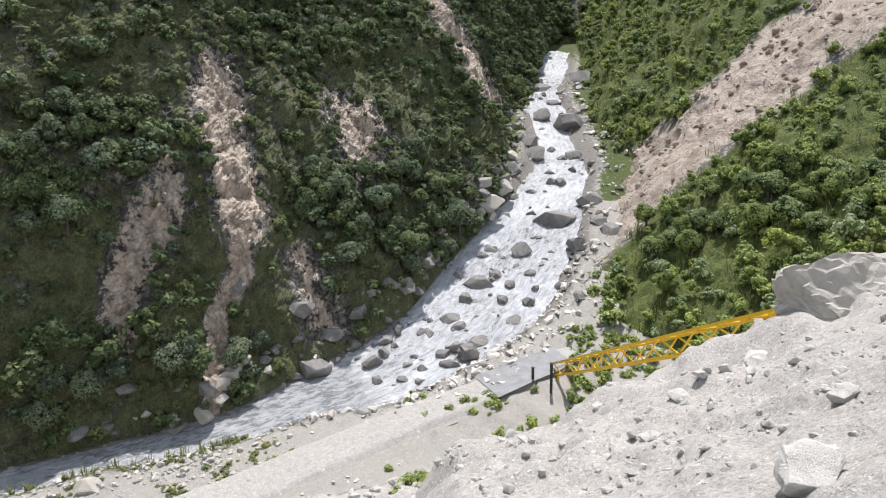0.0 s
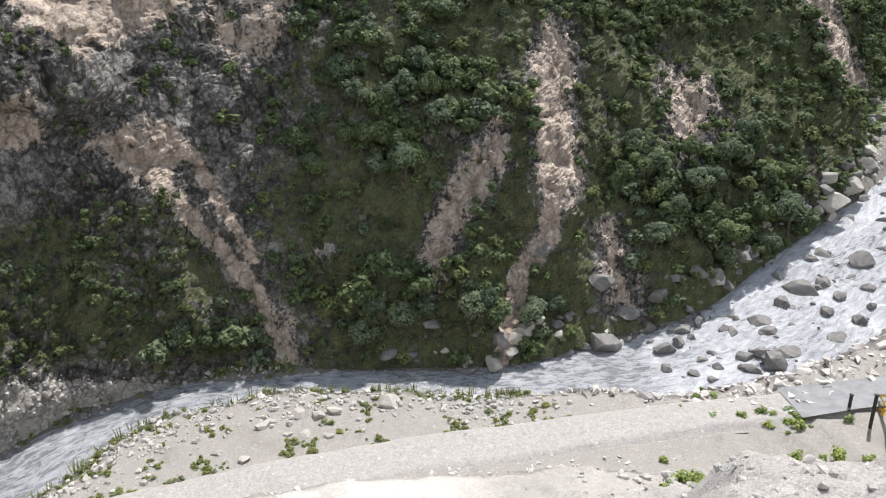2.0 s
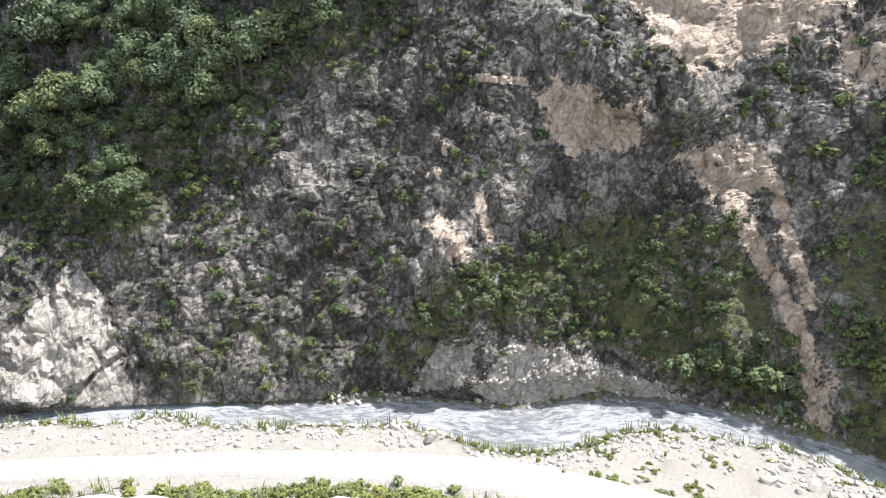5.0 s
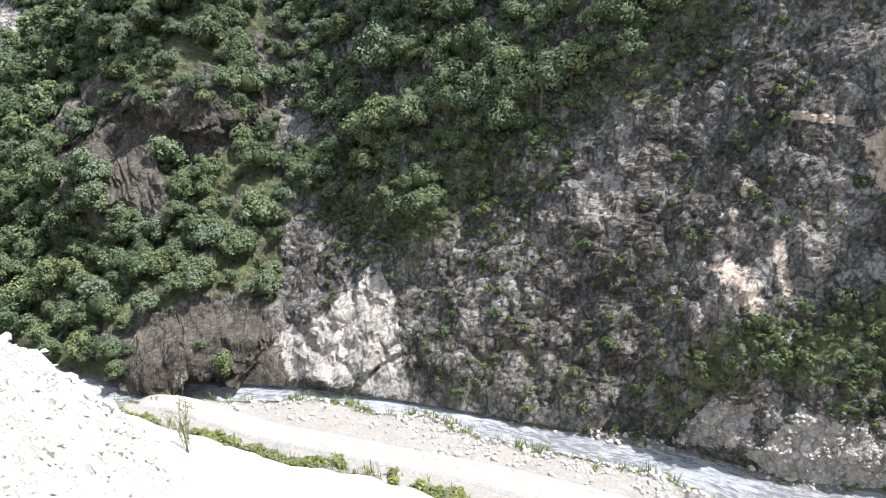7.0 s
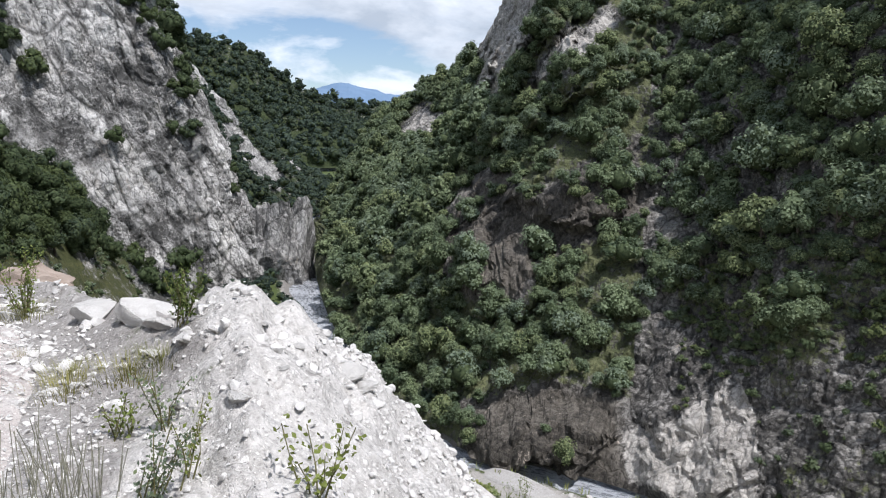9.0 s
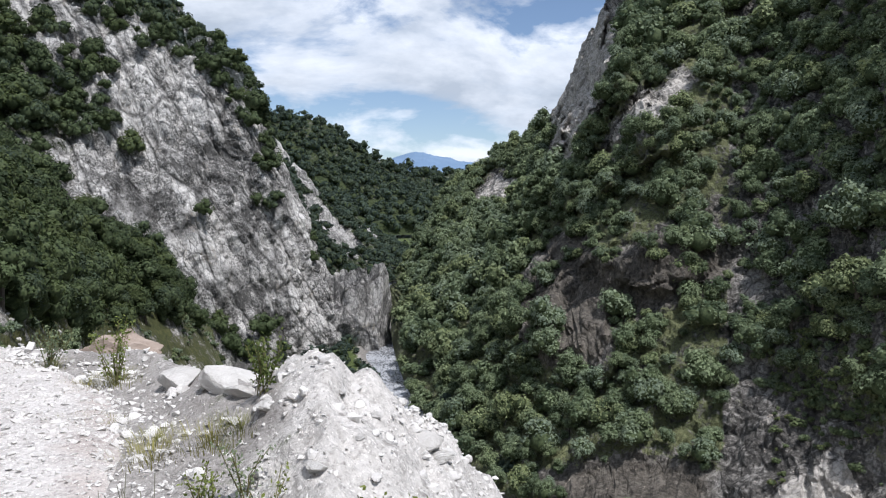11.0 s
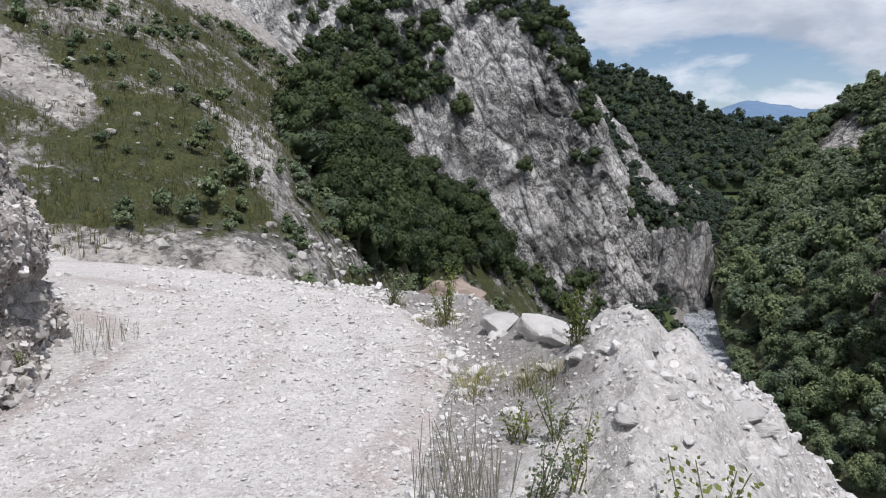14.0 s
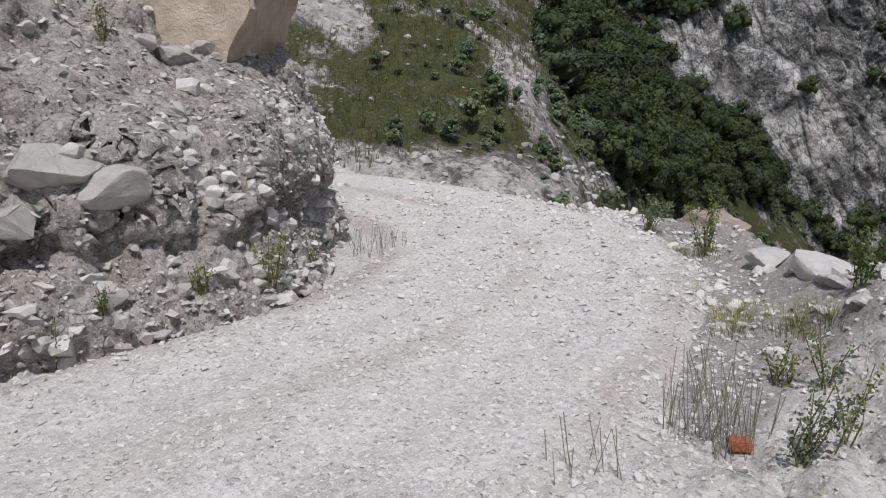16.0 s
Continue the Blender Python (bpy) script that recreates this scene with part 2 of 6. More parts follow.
def pebbles(nt, pos, scale, share):
    """Mask, tone and height of scattered rounded stones; share of the cells that hold one."""
    warp = nt.nodes.new("ShaderNodeVectorMath")
    warp.operation = "MULTIPLY_ADD"
    n = nt.nodes.new("ShaderNodeTexNoise")
    n.inputs["Scale"].default_value, n.inputs["Detail"].default_value = scale * 1.3, 3
    nt.links.new(pos, n.inputs["Vector"])
    nt.links.new(n.outputs["Color"], warp.inputs[0])
    warp.inputs[1].default_value = [0.9 / scale] * 3
    nt.links.new(pos, warp.inputs[2])
    dist = voronoi(nt, warp.outputs[0], scale, "F1", "Distance")
    sep = nt.nodes.new("ShaderNodeSeparateColor")
    nt.links.new(voronoi(nt, warp.outputs[0], scale, "F1", "Color"), sep.inputs[0])
    there = ramp(nt, [(1 - share, 0.0), (1 - share + 0.02, 1.0)], sep.outputs[0])
    edge = math_node(nt, "SUBTRACT", math_node(nt, "ADD", 0.16, math_node(nt, "MULTIPLY", sep.outputs[2], 0.28)), dist)
    shape = math_node(nt, "MULTIPLY", edge, 12.0, True)
    return math_node(nt, "MULTIPLY", shape, there), sep.outputs[1]


def gravel_material(name, a, c, dark, stone=9.0, relief=0.05, grey=None, share=0.5):
    """Loose limestone rubble: mottled dust with bits of many tones lying in it."""
    m, nt, b, pos = material(name)
    big = noise_tex(nt, pos, 0.35, 6, 0.65)
    dust = noise_tex(nt, pos, 2.5, 8, 0.7)
    grit = noise_tex(nt, pos, stone * 2.2, 6, 0.8)
    base = mix(nt, ramp(nt, [(0.38, 0.0), (0.62, 1.0)], dust), a, c)
    base = mix(nt, ramp(nt, [(0.55, 0.0), (0.70, 0.5)], big), base, dark)
    base = mix(nt, ramp(nt, [(0.51, 0.0), (0.62, 0.6)], grit), base, dark)
    base = mix(nt, ramp(nt, [(0.38, 0.7), (0.48, 0.0)], grit), base, tuple(min(0.85, q * 1.15) for q in c))
    h = math_node(nt, "ADD", math_node(nt, "MULTIPLY", dust, 1.2), math_node(nt, "MULTIPLY", grit, 0.5))
    pale = tuple(min(0.86, q * 1.3) for q in c)
    for size, part_of, lift in ((stone * 5.5, 0.9, 0.10), (stone * 2.4, 0.62, 0.25), (stone, share * 0.6, 0.6)):
        mask, tone = pebbles(nt, pos, size, part_of)
        tint = ramp(nt, [(0.0, dark), (0.3, a), (0.75, pale)], tone)
        base = mix(nt, math_node(nt, "MULTIPLY", mask, 0.85), base, tint)
        h = math_node(nt, "ADD", h, math_node(nt, "MULTIPLY", mask, lift))
    if grey:
        for name_, shade in (("grey", grey), ("silt", (0.56, 0.555, 0.54))):
            m_ = nt.nodes.new("ShaderNodeMix")
            m_.data_type, m_.blend_type = "RGBA", "MULTIPLY"
            nt.links.new(ramp(nt, [(0.36, 0.0), (0.62, 1.0)], math_node(nt, "ADD", attr(nt, name_), math_node(nt, "MULTIPLY", math_node(nt, "SUBTRACT", dust, 0.5), 0.9))), m_.inputs[0])
            nt.links.new(base, m_.inputs[6])
            m_.inputs[7].default_value = (*shade, 1)
            base = m_.outputs[2]
        turf = mix(nt, ramp(nt, [(0.35, 0.0), (0.65, 1.0)], noise_tex(nt, pos, 7.0, 6, 0.7)), (0.035, 0.055, 0.016), (0.10, 0.125, 0.04))
        gm = math_node(nt, "ADD", attr(nt, "grass"), math_node(nt, "MULTIPLY", math_node(nt, "SUBTRACT", noise_tex(nt, pos, 1.6, 7, 0.7), 0.5), 1.6))
        base = mix(nt, ramp(nt, [(0.45, 0.0), (0.6, 1.0)], gm), base, turf)
    nt.links.new(base, b.inputs["Base Color"])
    bump(nt, b, h, relief, 0.7)
    return m


def stone_material(name, a, c, dark=(0.08, 0.075, 0.07), size=1.0, vary=0.16):
    m, nt, b, pos = material(name)
    rnd = nt.nodes.new("ShaderNodeObjectInfo").outputs["Random"]
    isl = nt.nodes.new("ShaderNodeNewGeometry").outputs["Random Per Island"]
    n1 = noise_tex(nt, pos, 1.8 / size, 10, 0.70, 0.6)
    n2 = noise_tex(nt, pos, 11.0 / size, 9, 0.75)
    col = mix(nt, ramp(nt, [(0.32, 0.0), (0.66, 1.0)], n1), a, c)
    col = mix(nt, ramp(nt, [(0.60, 0.0), (0.75, 0.45)], n2), col, dark)
    col = mix(nt, math_node(nt, "MULTIPLY", math_node(nt, "FRACT", math_node(nt, "ADD", rnd, isl)), vary), col, dark)
    nt.links.new(col, b.inputs["Base Color"])
    b.inputs["Roughness"].default_value = 0.8
    bump(nt, b, math_node(nt, "ADD", n1, math_node(nt, "MULTIPLY", n2, 0.4)), 0.16 * size, 0.75)
    return m


def leaf_material(name, dark, mid, light, size=6.0):
    """Leaves whose tone changes from bush to bush and a little from leaf to leaf."""
    m, nt, b, pos = material(name)
    isl = nt.nodes.new("ShaderNodeNewGeometry").outputs["Random Per Island"]
    tone = attr(nt, "tone")
    patch = noise_tex(nt, pos, 1.0 / size, 3, 0.6)
    t = math_node(nt, "ADD", math_node(nt, "MULTIPLY", patch, 0.5), math_node(nt, "MULTIPLY", tone, 0.6))
    col = mix(nt, ramp(nt, [(0.30, 0.0), (0.80, 1.0)], t), dark, mid)
    hue = math_node(nt, "FRACT", math_node(nt, "MULTIPLY", tone, 7.31))
    yellow, grey = (mid[0] * 1.15, mid[1] * 1.04, mid[2] * 0.8), (mid[0] * 0.95, mid[1] * 0.95, mid[1] * 0.72)
    col = mix(nt, ramp(nt, [(0.70, 0.0), (0.95, 0.75)], hue), col, yellow)
    col = mix(nt, ramp(nt, [(0.05, 0.75), (0.30, 0.0)], hue), col, grey)
    col = mix(nt, ramp(nt, [(0.25, 0.0), (1.0, 0.38)], isl), col, light)
    nt.links.new(col, b.inputs["Base Color"])
    b.inputs["Roughness"].default_value = 0.65
    b.inputs["Specular IOR Level"].default_value = 0.15
    tr = nt.nodes.new("ShaderNodeBsdfTranslucent")
    nt.links.new(col, tr.inputs[0])
    ms = nt.nodes.new("ShaderNodeMixShader")
    ms.inputs[0].default_value = 0.22
    nt.links.new(b.outputs[0], ms.inputs[1])
    nt.links.new(tr.outputs[0], ms.inputs[2])
    nt.links.new(ms.outputs[0], nt.nodes["Material Output"].inputs[0])
    return m


def plain_material(name, a, c, rough=0.6, scale=3.0, metal=0.0):
    m, nt, b, pos = material(name)
    n = noise_tex(nt, pos, scale, 6, 0.65)
    nt.links.new(mix(nt, ramp(nt, [(0.38, 0.0), (0.68, 1.0)], n), a, c), b.inputs["Base Color"])
    b.inputs["Roughness"].default_value, b.inputs["Metallic"].default_value = rough, metal
    bump(nt, b, n, 0.01, 0.5)
    return m


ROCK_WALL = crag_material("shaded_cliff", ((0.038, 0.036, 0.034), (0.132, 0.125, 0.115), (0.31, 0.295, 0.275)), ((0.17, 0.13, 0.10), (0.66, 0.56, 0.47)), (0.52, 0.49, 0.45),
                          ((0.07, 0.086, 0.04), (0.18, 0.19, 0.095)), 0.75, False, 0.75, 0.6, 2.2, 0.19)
LIMESTONE = crag_material("pale_limestone", ((0.11, 0.108, 0.105), (0.33, 0.32, 0.305), (0.56, 0.545, 0.52)), ((0.26, 0.23, 0.19), (0.42, 0.39, 0.34)), (0.5, 0.48, 0.45),
                          ((0.03, 0.045, 0.018), (0.07, 0.09, 0.035)), 1.8, False, 0.8, 0.7, 4.0, 0.15)
SLAB = crag_material("limestone_slab", ((0.11, 0.108, 0.103), (0.42, 0.41, 0.392), (0.68, 0.665, 0.64)), ((0.26, 0.23, 0.19), (0.36, 0.33, 0.29)), (0.58, 0.565, 0.54),
                     ((0.03, 0.045, 0.016), (0.07, 0.09, 0.03)), 2.2, True, 0.9, 0.7, 5.0, 0.13)
TURF_HILL = crag_material("grassy_hillside", ((0.10, 0.095, 0.085), (0.26, 0.245, 0.225), (0.50, 0.48, 0.45)), ((0.20, 0.175, 0.15), (0.56, 0.53, 0.49)), (0.6, 0.58, 0.55),
                          ((0.042, 0.053, 0.019), (0.105, 0.108, 0.042)), 0.5, False, 0.5, 0.5, 3.0, 0.17)
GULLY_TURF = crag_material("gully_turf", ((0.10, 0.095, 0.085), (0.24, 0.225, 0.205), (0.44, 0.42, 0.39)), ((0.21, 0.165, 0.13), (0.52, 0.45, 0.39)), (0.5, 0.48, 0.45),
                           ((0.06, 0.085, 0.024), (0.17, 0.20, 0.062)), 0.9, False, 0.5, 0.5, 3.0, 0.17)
GRAVEL = gravel_material("white_gravel", (0.46, 0.44, 0.415), (0.64, 0.615, 0.585), (0.27, 0.25, 0.23), 7.0, 0.10, (0.60, 0.592, 0.588), 0.4)
ROAD_DUST = gravel_material("road_dust", (0.50, 0.475, 0.455), (0.65, 0.625, 0.60), (0.33, 0.30, 0.285), 9.0, 0.07, (0.80, 0.755, 0.735), 0.5)
DARK_STONE = stone_material("wet_grey_boulder", (0.13, 0.127, 0.123), (0.31, 0.30, 0.288))
PALE_STONE = stone_material("pale_boulder", (0.36, 0.34, 0.31), (0.58, 0.55, 0.50), (0.2, 0.18, 0.155))
BLOCK_STONE = stone_material("grey_limestone_block", (0.44, 0.41, 0.38), (0.66, 0.63, 0.59), (0.2, 0.18, 0.16), 0.7)
TAN_STONE = stone_material("tan_sandstone", (0.44, 0.355, 0.265), (0.66, 0.57, 0.46), (0.22, 0.15, 0.095), 0.8)
WHITE_STONE = stone_material("white_limestone_rock", (0.50, 0.48, 0.455), (0.70, 0.685, 0.655), (0.30, 0.27, 0.24), 0.6)
TRACK_DUST = gravel_material("pale_track", (0.31, 0.296, 0.28), (0.395, 0.38, 0.362), (0.25, 0.235, 0.22), 3.0, 0.05, None, 0.35)
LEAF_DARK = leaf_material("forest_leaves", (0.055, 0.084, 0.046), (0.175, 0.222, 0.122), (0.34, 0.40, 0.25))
# far woods: cloud shade and blue haze are put into the leaf colour
LEAF_FAR = leaf_material("shade_tinted_woods", (0.022, 0.037, 0.03), (0.052, 0.076, 0.056), (0.10, 0.13, 0.09), 20)
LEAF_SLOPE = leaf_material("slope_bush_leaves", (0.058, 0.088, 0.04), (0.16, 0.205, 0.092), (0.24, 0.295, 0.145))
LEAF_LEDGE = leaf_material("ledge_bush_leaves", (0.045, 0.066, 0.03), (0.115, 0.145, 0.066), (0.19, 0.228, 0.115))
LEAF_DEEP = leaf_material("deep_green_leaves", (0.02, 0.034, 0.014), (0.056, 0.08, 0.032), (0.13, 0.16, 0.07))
# yellow-green leaves, with some of the sunshine put into their colour
LEAF_BRIGHT = leaf_material("sun_brightened_leaves", (0.14, 0.20, 0.05), (0.30, 0.37, 0.11), (0.50, 0.56, 0.26))
# fill balls inside crowns; the shade between leaves is put into their darker green
CORE = plain_material("crown_shade_fill", (0.032, 0.048, 0.021), (0.09, 0.115, 0.052), 0.9, 4.0)
CORE_BRIGHT = plain_material("bright_crown_shade_fill", (0.07, 0.10, 0.025), (0.16, 0.20, 0.06), 0.9, 4.0)
BARK = plain_material("bark", (0.06, 0.05, 0.04), (0.14, 0.12, 0.10), 0.9, 6)


def water_material():
    m, nt, b, pos = material("white_water")
    foam_at = attr(nt, "foam")
    flow = nt.nodes.new("ShaderNodeCombineXYZ")
    nt.links.new(attr(nt, "along"), flow.inputs[0])
    nt.links.new(attr(nt, "across"), flow.inputs[1])
    n = noise_tex(nt, mapping(nt, flow.outputs[0], (0.5, 1.3, 1)), 1.5, 10, 0.80, 0.6)
    f = math_node(nt, "ADD", foam_at, math_node(nt, "MULTIPLY", math_node(nt, "SUBTRACT", n, 0.5), 1.7))
    fm = ramp(nt, [(0.28, 0.0), (0.74, 1.0)], f)
    col = mix(nt, fm, (0.19, 0.20, 0.215), (0.61, 0.63, 0.67))
    nt.links.new(col, b.inputs["Base Color"])
    r = math_node(nt, "MULTIPLY", fm, 0.6)
    nt.links.new(math_node(nt, "ADD", r, 0.15), b.inputs["Roughness"])
    b.inputs["Specular IOR Level"].default_value = 0.5
    bump(nt, b, n, 0.35, 0.8)
    return m


WATER = water_material()


# ---- the valley's lines ----
def smooth_between(table, az):
    """Columns of a table by bearing, eased between its rows."""
    t = np.array(table, float)
    return [np.interp(az, t[:, 0], t[:, k]) for k in range(1, t.shape[1])]


# the stream, from the gully head down to the gorge: bearing, distance, level, half width
STREAM = [(138.8, 170, -5.0, 2.0), (138.5, 148, -9.0, 1.8), (137.6, 132, -11.3, 2.4), (139.2, 108, -16.0, 2.6), (138.6, 92, -19.3, 3.2), (135.5, 79, -22.6, 5.6),
          (131.0, 67, -25.6, 6.5), (124.0, 58.5, -27.6, 4.2), (116.0, 55.5, -28.0, 2.8), (104.0, 53.2, -28.2, 1.4), (92.0, 54.8, -28.3, 0.9),
          (82.0, 55.6, -28.4, 1.1), (75.0, 54.0, -28.45, 1.7), (67.0, 50.4, -28.5, 2.4), (58.0, 52.2, -28.6, 1.5), (47.0, 53.2, -28.7, 0.9), (36.0, 57.8, -28.9, 0.9), (26.0, 62.5, -29.1, 1.0),
          (16.0, 65.0, -29.2, 0.9), (9.0, 69.0, -29.3, 1.0), (3.6, 82.0, -29.3, 1.2), (0.0, 104.0, -29.2, 1.8), (-2.0, 134.0, -29.0, 2.6), (-2.5, 180.0, -29.0, 3.0), (-1.5, 300, -29.0, 4.0)]
stream_mid = catmull([(*ground_at(a, r, z), w) for a, r, z, w in STREAM], 420)
stream_line, stream_half = stream_mid[:, :3], stream_mid[:, 3]

# the spur that carries the upper road: bearing, rim distance and level, shoulder distance and level, foot distance
SPUR = [(-180, 30, 0, 45, 0, 90), (-60, 22, 0, 30, -0.6, 50), (-40, 12.6, 0.0, 16, -0.5, 40), (-30, 13.0, 0.1, 17, -2.0, 60), (-20, 10.5, 0.25, 15, -3.5, 62), (-14, 7.6, 0.30, 12, -3.0, 64),
        (-7, 7.0, 0.72, 12, -3.2, 64), (-1.3, 7.2, 0.24, 13, -5.0, 64), (3, 7.7, -0.35, 13, -5.4, 64), (8.6, 9.0, -1.7, 14, -5.8, 63),
        (16, 8.0, -3.2, 30, -15.8, 55), (24, 6.0, -2.9, 26, -16.6, 48.5), (41, 4.0, -2.0, 18, -15.5, 41.5)]
SPUR_SOUTH = [(60, 3.0, -1.5, 18, -17.5, 39), (110, 3.0, -1.5, 18, -17.5, 39.5), (120, 4.0, -1.9, 14, -10.5, 41), (130, 5.0, -2.4, 13, -6.6, 42),
              (140, 6.0, -2.9, 16, -7.2, 44), (149, 6.0, -2.6, 19, -7.0, 44), (156, 6.0, -2.2, 20.5, -6.3, 46), (164, 6.0, -1.6, 21, -4.7, 52), (180, 6.0, -0.3, 30, -2.0, 70)]


def near_stream(x, y):
    """Distance past the stream's bank and the water level for level places."""
    d, lev = np.full(len(x), 1e9), np.zeros(len(x))
    for k in range(0, len(stream_line), 3):
        e = np.hypot(x - stream_line[k, 0], y - stream_line[k, 1]) - stream_half[k]
        m = e < d
        d[m] = e[m]
        lev[m] = stream_line[k, 2]
    return d, lev


ROAD = [(-1.2, -30.0), (-2.6, -14.0), (-3.7, -4.0), (-4.15, 2.0), (-4.5, 5.4), (-6.3, 8.4), (-10.5, 10.2), (-16.0, 10.6), (-24.0, 9.0)]
road_line = catmull([(x, y, 0) for x, y in ROAD], 160)
ROAD_HALF = 2.15


def road_distance(x, y):
    d = np.full(len(x), 1e9)
    for q in road_line[::2]:
        d = np.minimum(d, np.hypot(x - q[0], y - q[1]))
    return d


def road_height(x, y, w):
    """The upper road's surface, with its two wheel tracks; w is 0 on the middle line and 1 at the edge."""
    w = np.abs(w)
    p = np.stack([x, y, x * 0], 1)
    return 0.02 - 0.035 * np.exp(-((w - 0.38) / 0.13) ** 2) + 0.03 * fbm(p, 0.8, 4, 21) - 0.10 * smooth(0.86, 1.0, w)


def valley_floor(x, y):
    d, lev = near_stream(x, y)
    p = np.stack([x, y, x * 0], 1)
    d = d + 0.9 * fbm(p, 4.0, 3, 14) * np.clip(stream_half.mean() / 2.5, 0.6, 1.2)
    rough = fbm(p, 5.0, 4, 11)
    bank = smooth(0.0, 2.6, d)
    return lev - 0.9 + bank * (1.75 + 0.25 * rough) + 0.35 * smooth(0.0, 1.5, d) * (1 - smooth(2.5, 6, d)) * fbm(p, 1.4, 3, 5), d


def ground_height(x, y):
    az, r = np.degrees(np.arctan2(x, y)), np.hypot(x, y)
    r1, z1, r2, z2, r3 = smooth_between(SPUR + SPUR_SOUTH, az)
    floor_z, d = valley_floor(x, y)
    p = np.stack([x, y, x * 0], 1)
    t1 = np.clip(r / r1, 0, 1)
    t2 = np.clip((r - r1) / (r2 - r1), 0, 1)
    t3 = np.clip((r - r2) / (r3 - r2), 0, 1)
    top = z1 * np.where(z1 > 0, smooth(0.25, 1, t1), smooth(0.15, 1.0, t1))
    z = np.where(r < r1, top, np.where(r < r2, z1 + (z2 - z1) * t2, z2 + (floor_z - z2) * (t3 * 0.75 + 0.25 * t3 * (2 - t3))))
    z = np.where(r > r3, floor_z, z)
    rd = road_distance(x, y)
    off = smooth(ROAD_HALF - 0.2, ROAD_HALF + 1.2, rd)
    slope = 1 - smooth(-2, 2, r - r3)
    z = z + off * slope * (0.20 * fbm(p, 1.9, 4, 3) + 0.09 * fbm(p, 0.5, 3, 4, ridged=True)) * np.clip(r / 4, 0.2, 1.0)
    south = smooth(108, 118, np.where(az < -90, az + 360, az))
    z = z + slope * south * smooth(4, 9, r) * (0.30 * fbm(p, 2.6, 4, 19, ridged=True) + 0.10 * fbm(p, 0.8, 3, 18))
    z = z + off * slope * (1 - south) * smooth(2.4, 4.0, r) * (1 - smooth(16, 24, r)) * (0.16 * blocks(p, 0.75, 5) + 0.09 * blocks(p, 0.3, 6))
    z = z + slope * south * smooth(6, 10, r) * (0.22 * blocks(p, 2.6, 7) + 0.16 * blocks(p, 0.9, 8) + 0.09 * blocks(p, 0.35, 9))
    z = z + slope * smooth(8, 16, r) * (0.9 * fbm(p, 7.0, 4, 9, ridged=True))
    z = np.where(rd < ROAD_HALF + 1.2, z * off + (1 - off) * (-0.06), z)
    return z, d, rd, r - r3


def polar_ground():
    """One sheet, finer towards the viewpoint, out to the horizon."""
    az = np.concatenate([np.arange(-84, 166, 0.6), np.arange(166, 276.1, 2.0)])
    r = np.concatenate([[0.0], np.geomspace(0.7, 90, 290), np.geomspace(92, 4500, 60)])
    A, Rr = np.meshgrid(np.radians(az), r, indexing="ij")
    x, y = (Rr * np.sin(A)).ravel(), (Rr * np.cos(A)).ravel()
    z, d, rd, past = ground_height(x, y)
    p = np.stack([x, y, z], 1)
    a, e = bearings(p)
    grey = 0.30 * smooth(0.1, 0.6, rd - ROAD_HALF) * (1 - smooth(1.8, 2.8, rd - ROAD_HALF)) * (np.hypot(x, y) < 20) + 0.75 * patch(a, e, [(-33, -9.8), (-21, -10.5), (-12, -12.5), (-11, -16), (-16, -21), (-20, -27), (-25, -27), (-24.5, -19), (-28, -15)], 1.2) + 0.35 * (past > 0) * smooth(4.5, 2.5, d) + 0.5 * (past > 0) * (1 - smooth(1.0, 4.0, d)) + 0.53 * smooth(92, 112, np.where(a < -90, a + 360, a)) * smooth(2.5, 5, np.hypot(x, y)) * (past < 0)
    verge = (past > 0) * np.maximum(smooth(0.6, 1.6, d) * (1 - smooth(2.2, 4.0, d)), 0)
    grass = 0.62 * verge * smooth(-125, -110, -a) + 0.55 * (1 - smooth(0.3, 1.4, np.abs(past + 0.2))) * (a < 60)
    grass = grass + 0.38 * smooth(0.1, 0.8, rd - ROAD_HALF) * (1 - smooth(1.0, 2.0, rd - ROAD_HALF)) * (np.hypot(x, y) < 20)
    grass = np.where(np.hypot(x, y) > 88, 0.9 * np.maximum(smooth(1.0, 5.0, d), smooth(160, 170, np.hypot(x, y)) * (a > 90)), grass)
    f = grid_faces(len(az), len(r))
    me = mesh_of("ground", p, f[:, ::-1], GRAVEL, {"grey": grey, "grass": grass, "silt": 0.62 * smooth(-2.0, -0.5, past)})
    return tagged(new("ground", me), "pale limestone gravel slopes falling to a valley floor", "ground", kind="structure")


ground = polar_ground()


def ribbon(name, line, half, lift, mat, nv, attrs=None, wobble=0.0):
    tan = np.gradient(line, axis=0)
    side = np.stack([tan[:, 1], -tan[:, 0], tan[:, 0] * 0], 1)
    side /= np.linalg.norm(side, axis=1, keepdims=True)
    w = np.linspace(-1, 1, nv)
    g = line[:, None, :] + side[:, None, :] * (w[None, :, None] * np.asarray(half).reshape(-1, 1, 1))
    g[..., 2] += lift
    return g


def build_road():
    line = catmull([(x, y, 0) for x, y in ROAD], 420)
    g = ribbon("road", line, np.full(420, ROAD_HALF), 0.0, ROAD_DUST, 41)
    p = g.reshape(-1, 3)
    w = np.tile(np.linspace(-1, 1, 41), 420)
    p[:, 2] = road_height(p[:, 0], p[:, 1], w)
    me = mesh_of("road", p, grid_faces(420, 41)[:, ::-1], ROAD_DUST, {"grey": 0.52 * np.exp(-(w / 0.2) ** 2) + 0.55 * smooth(0.55, 0.9, np.abs(w)) + 0.35 * fbm(p, 1.6, 4, 22, 0.65)})
    return tagged(new("road", me), "white gravel mountain road with two wheel tracks", "road", kind="structure")


build_road()


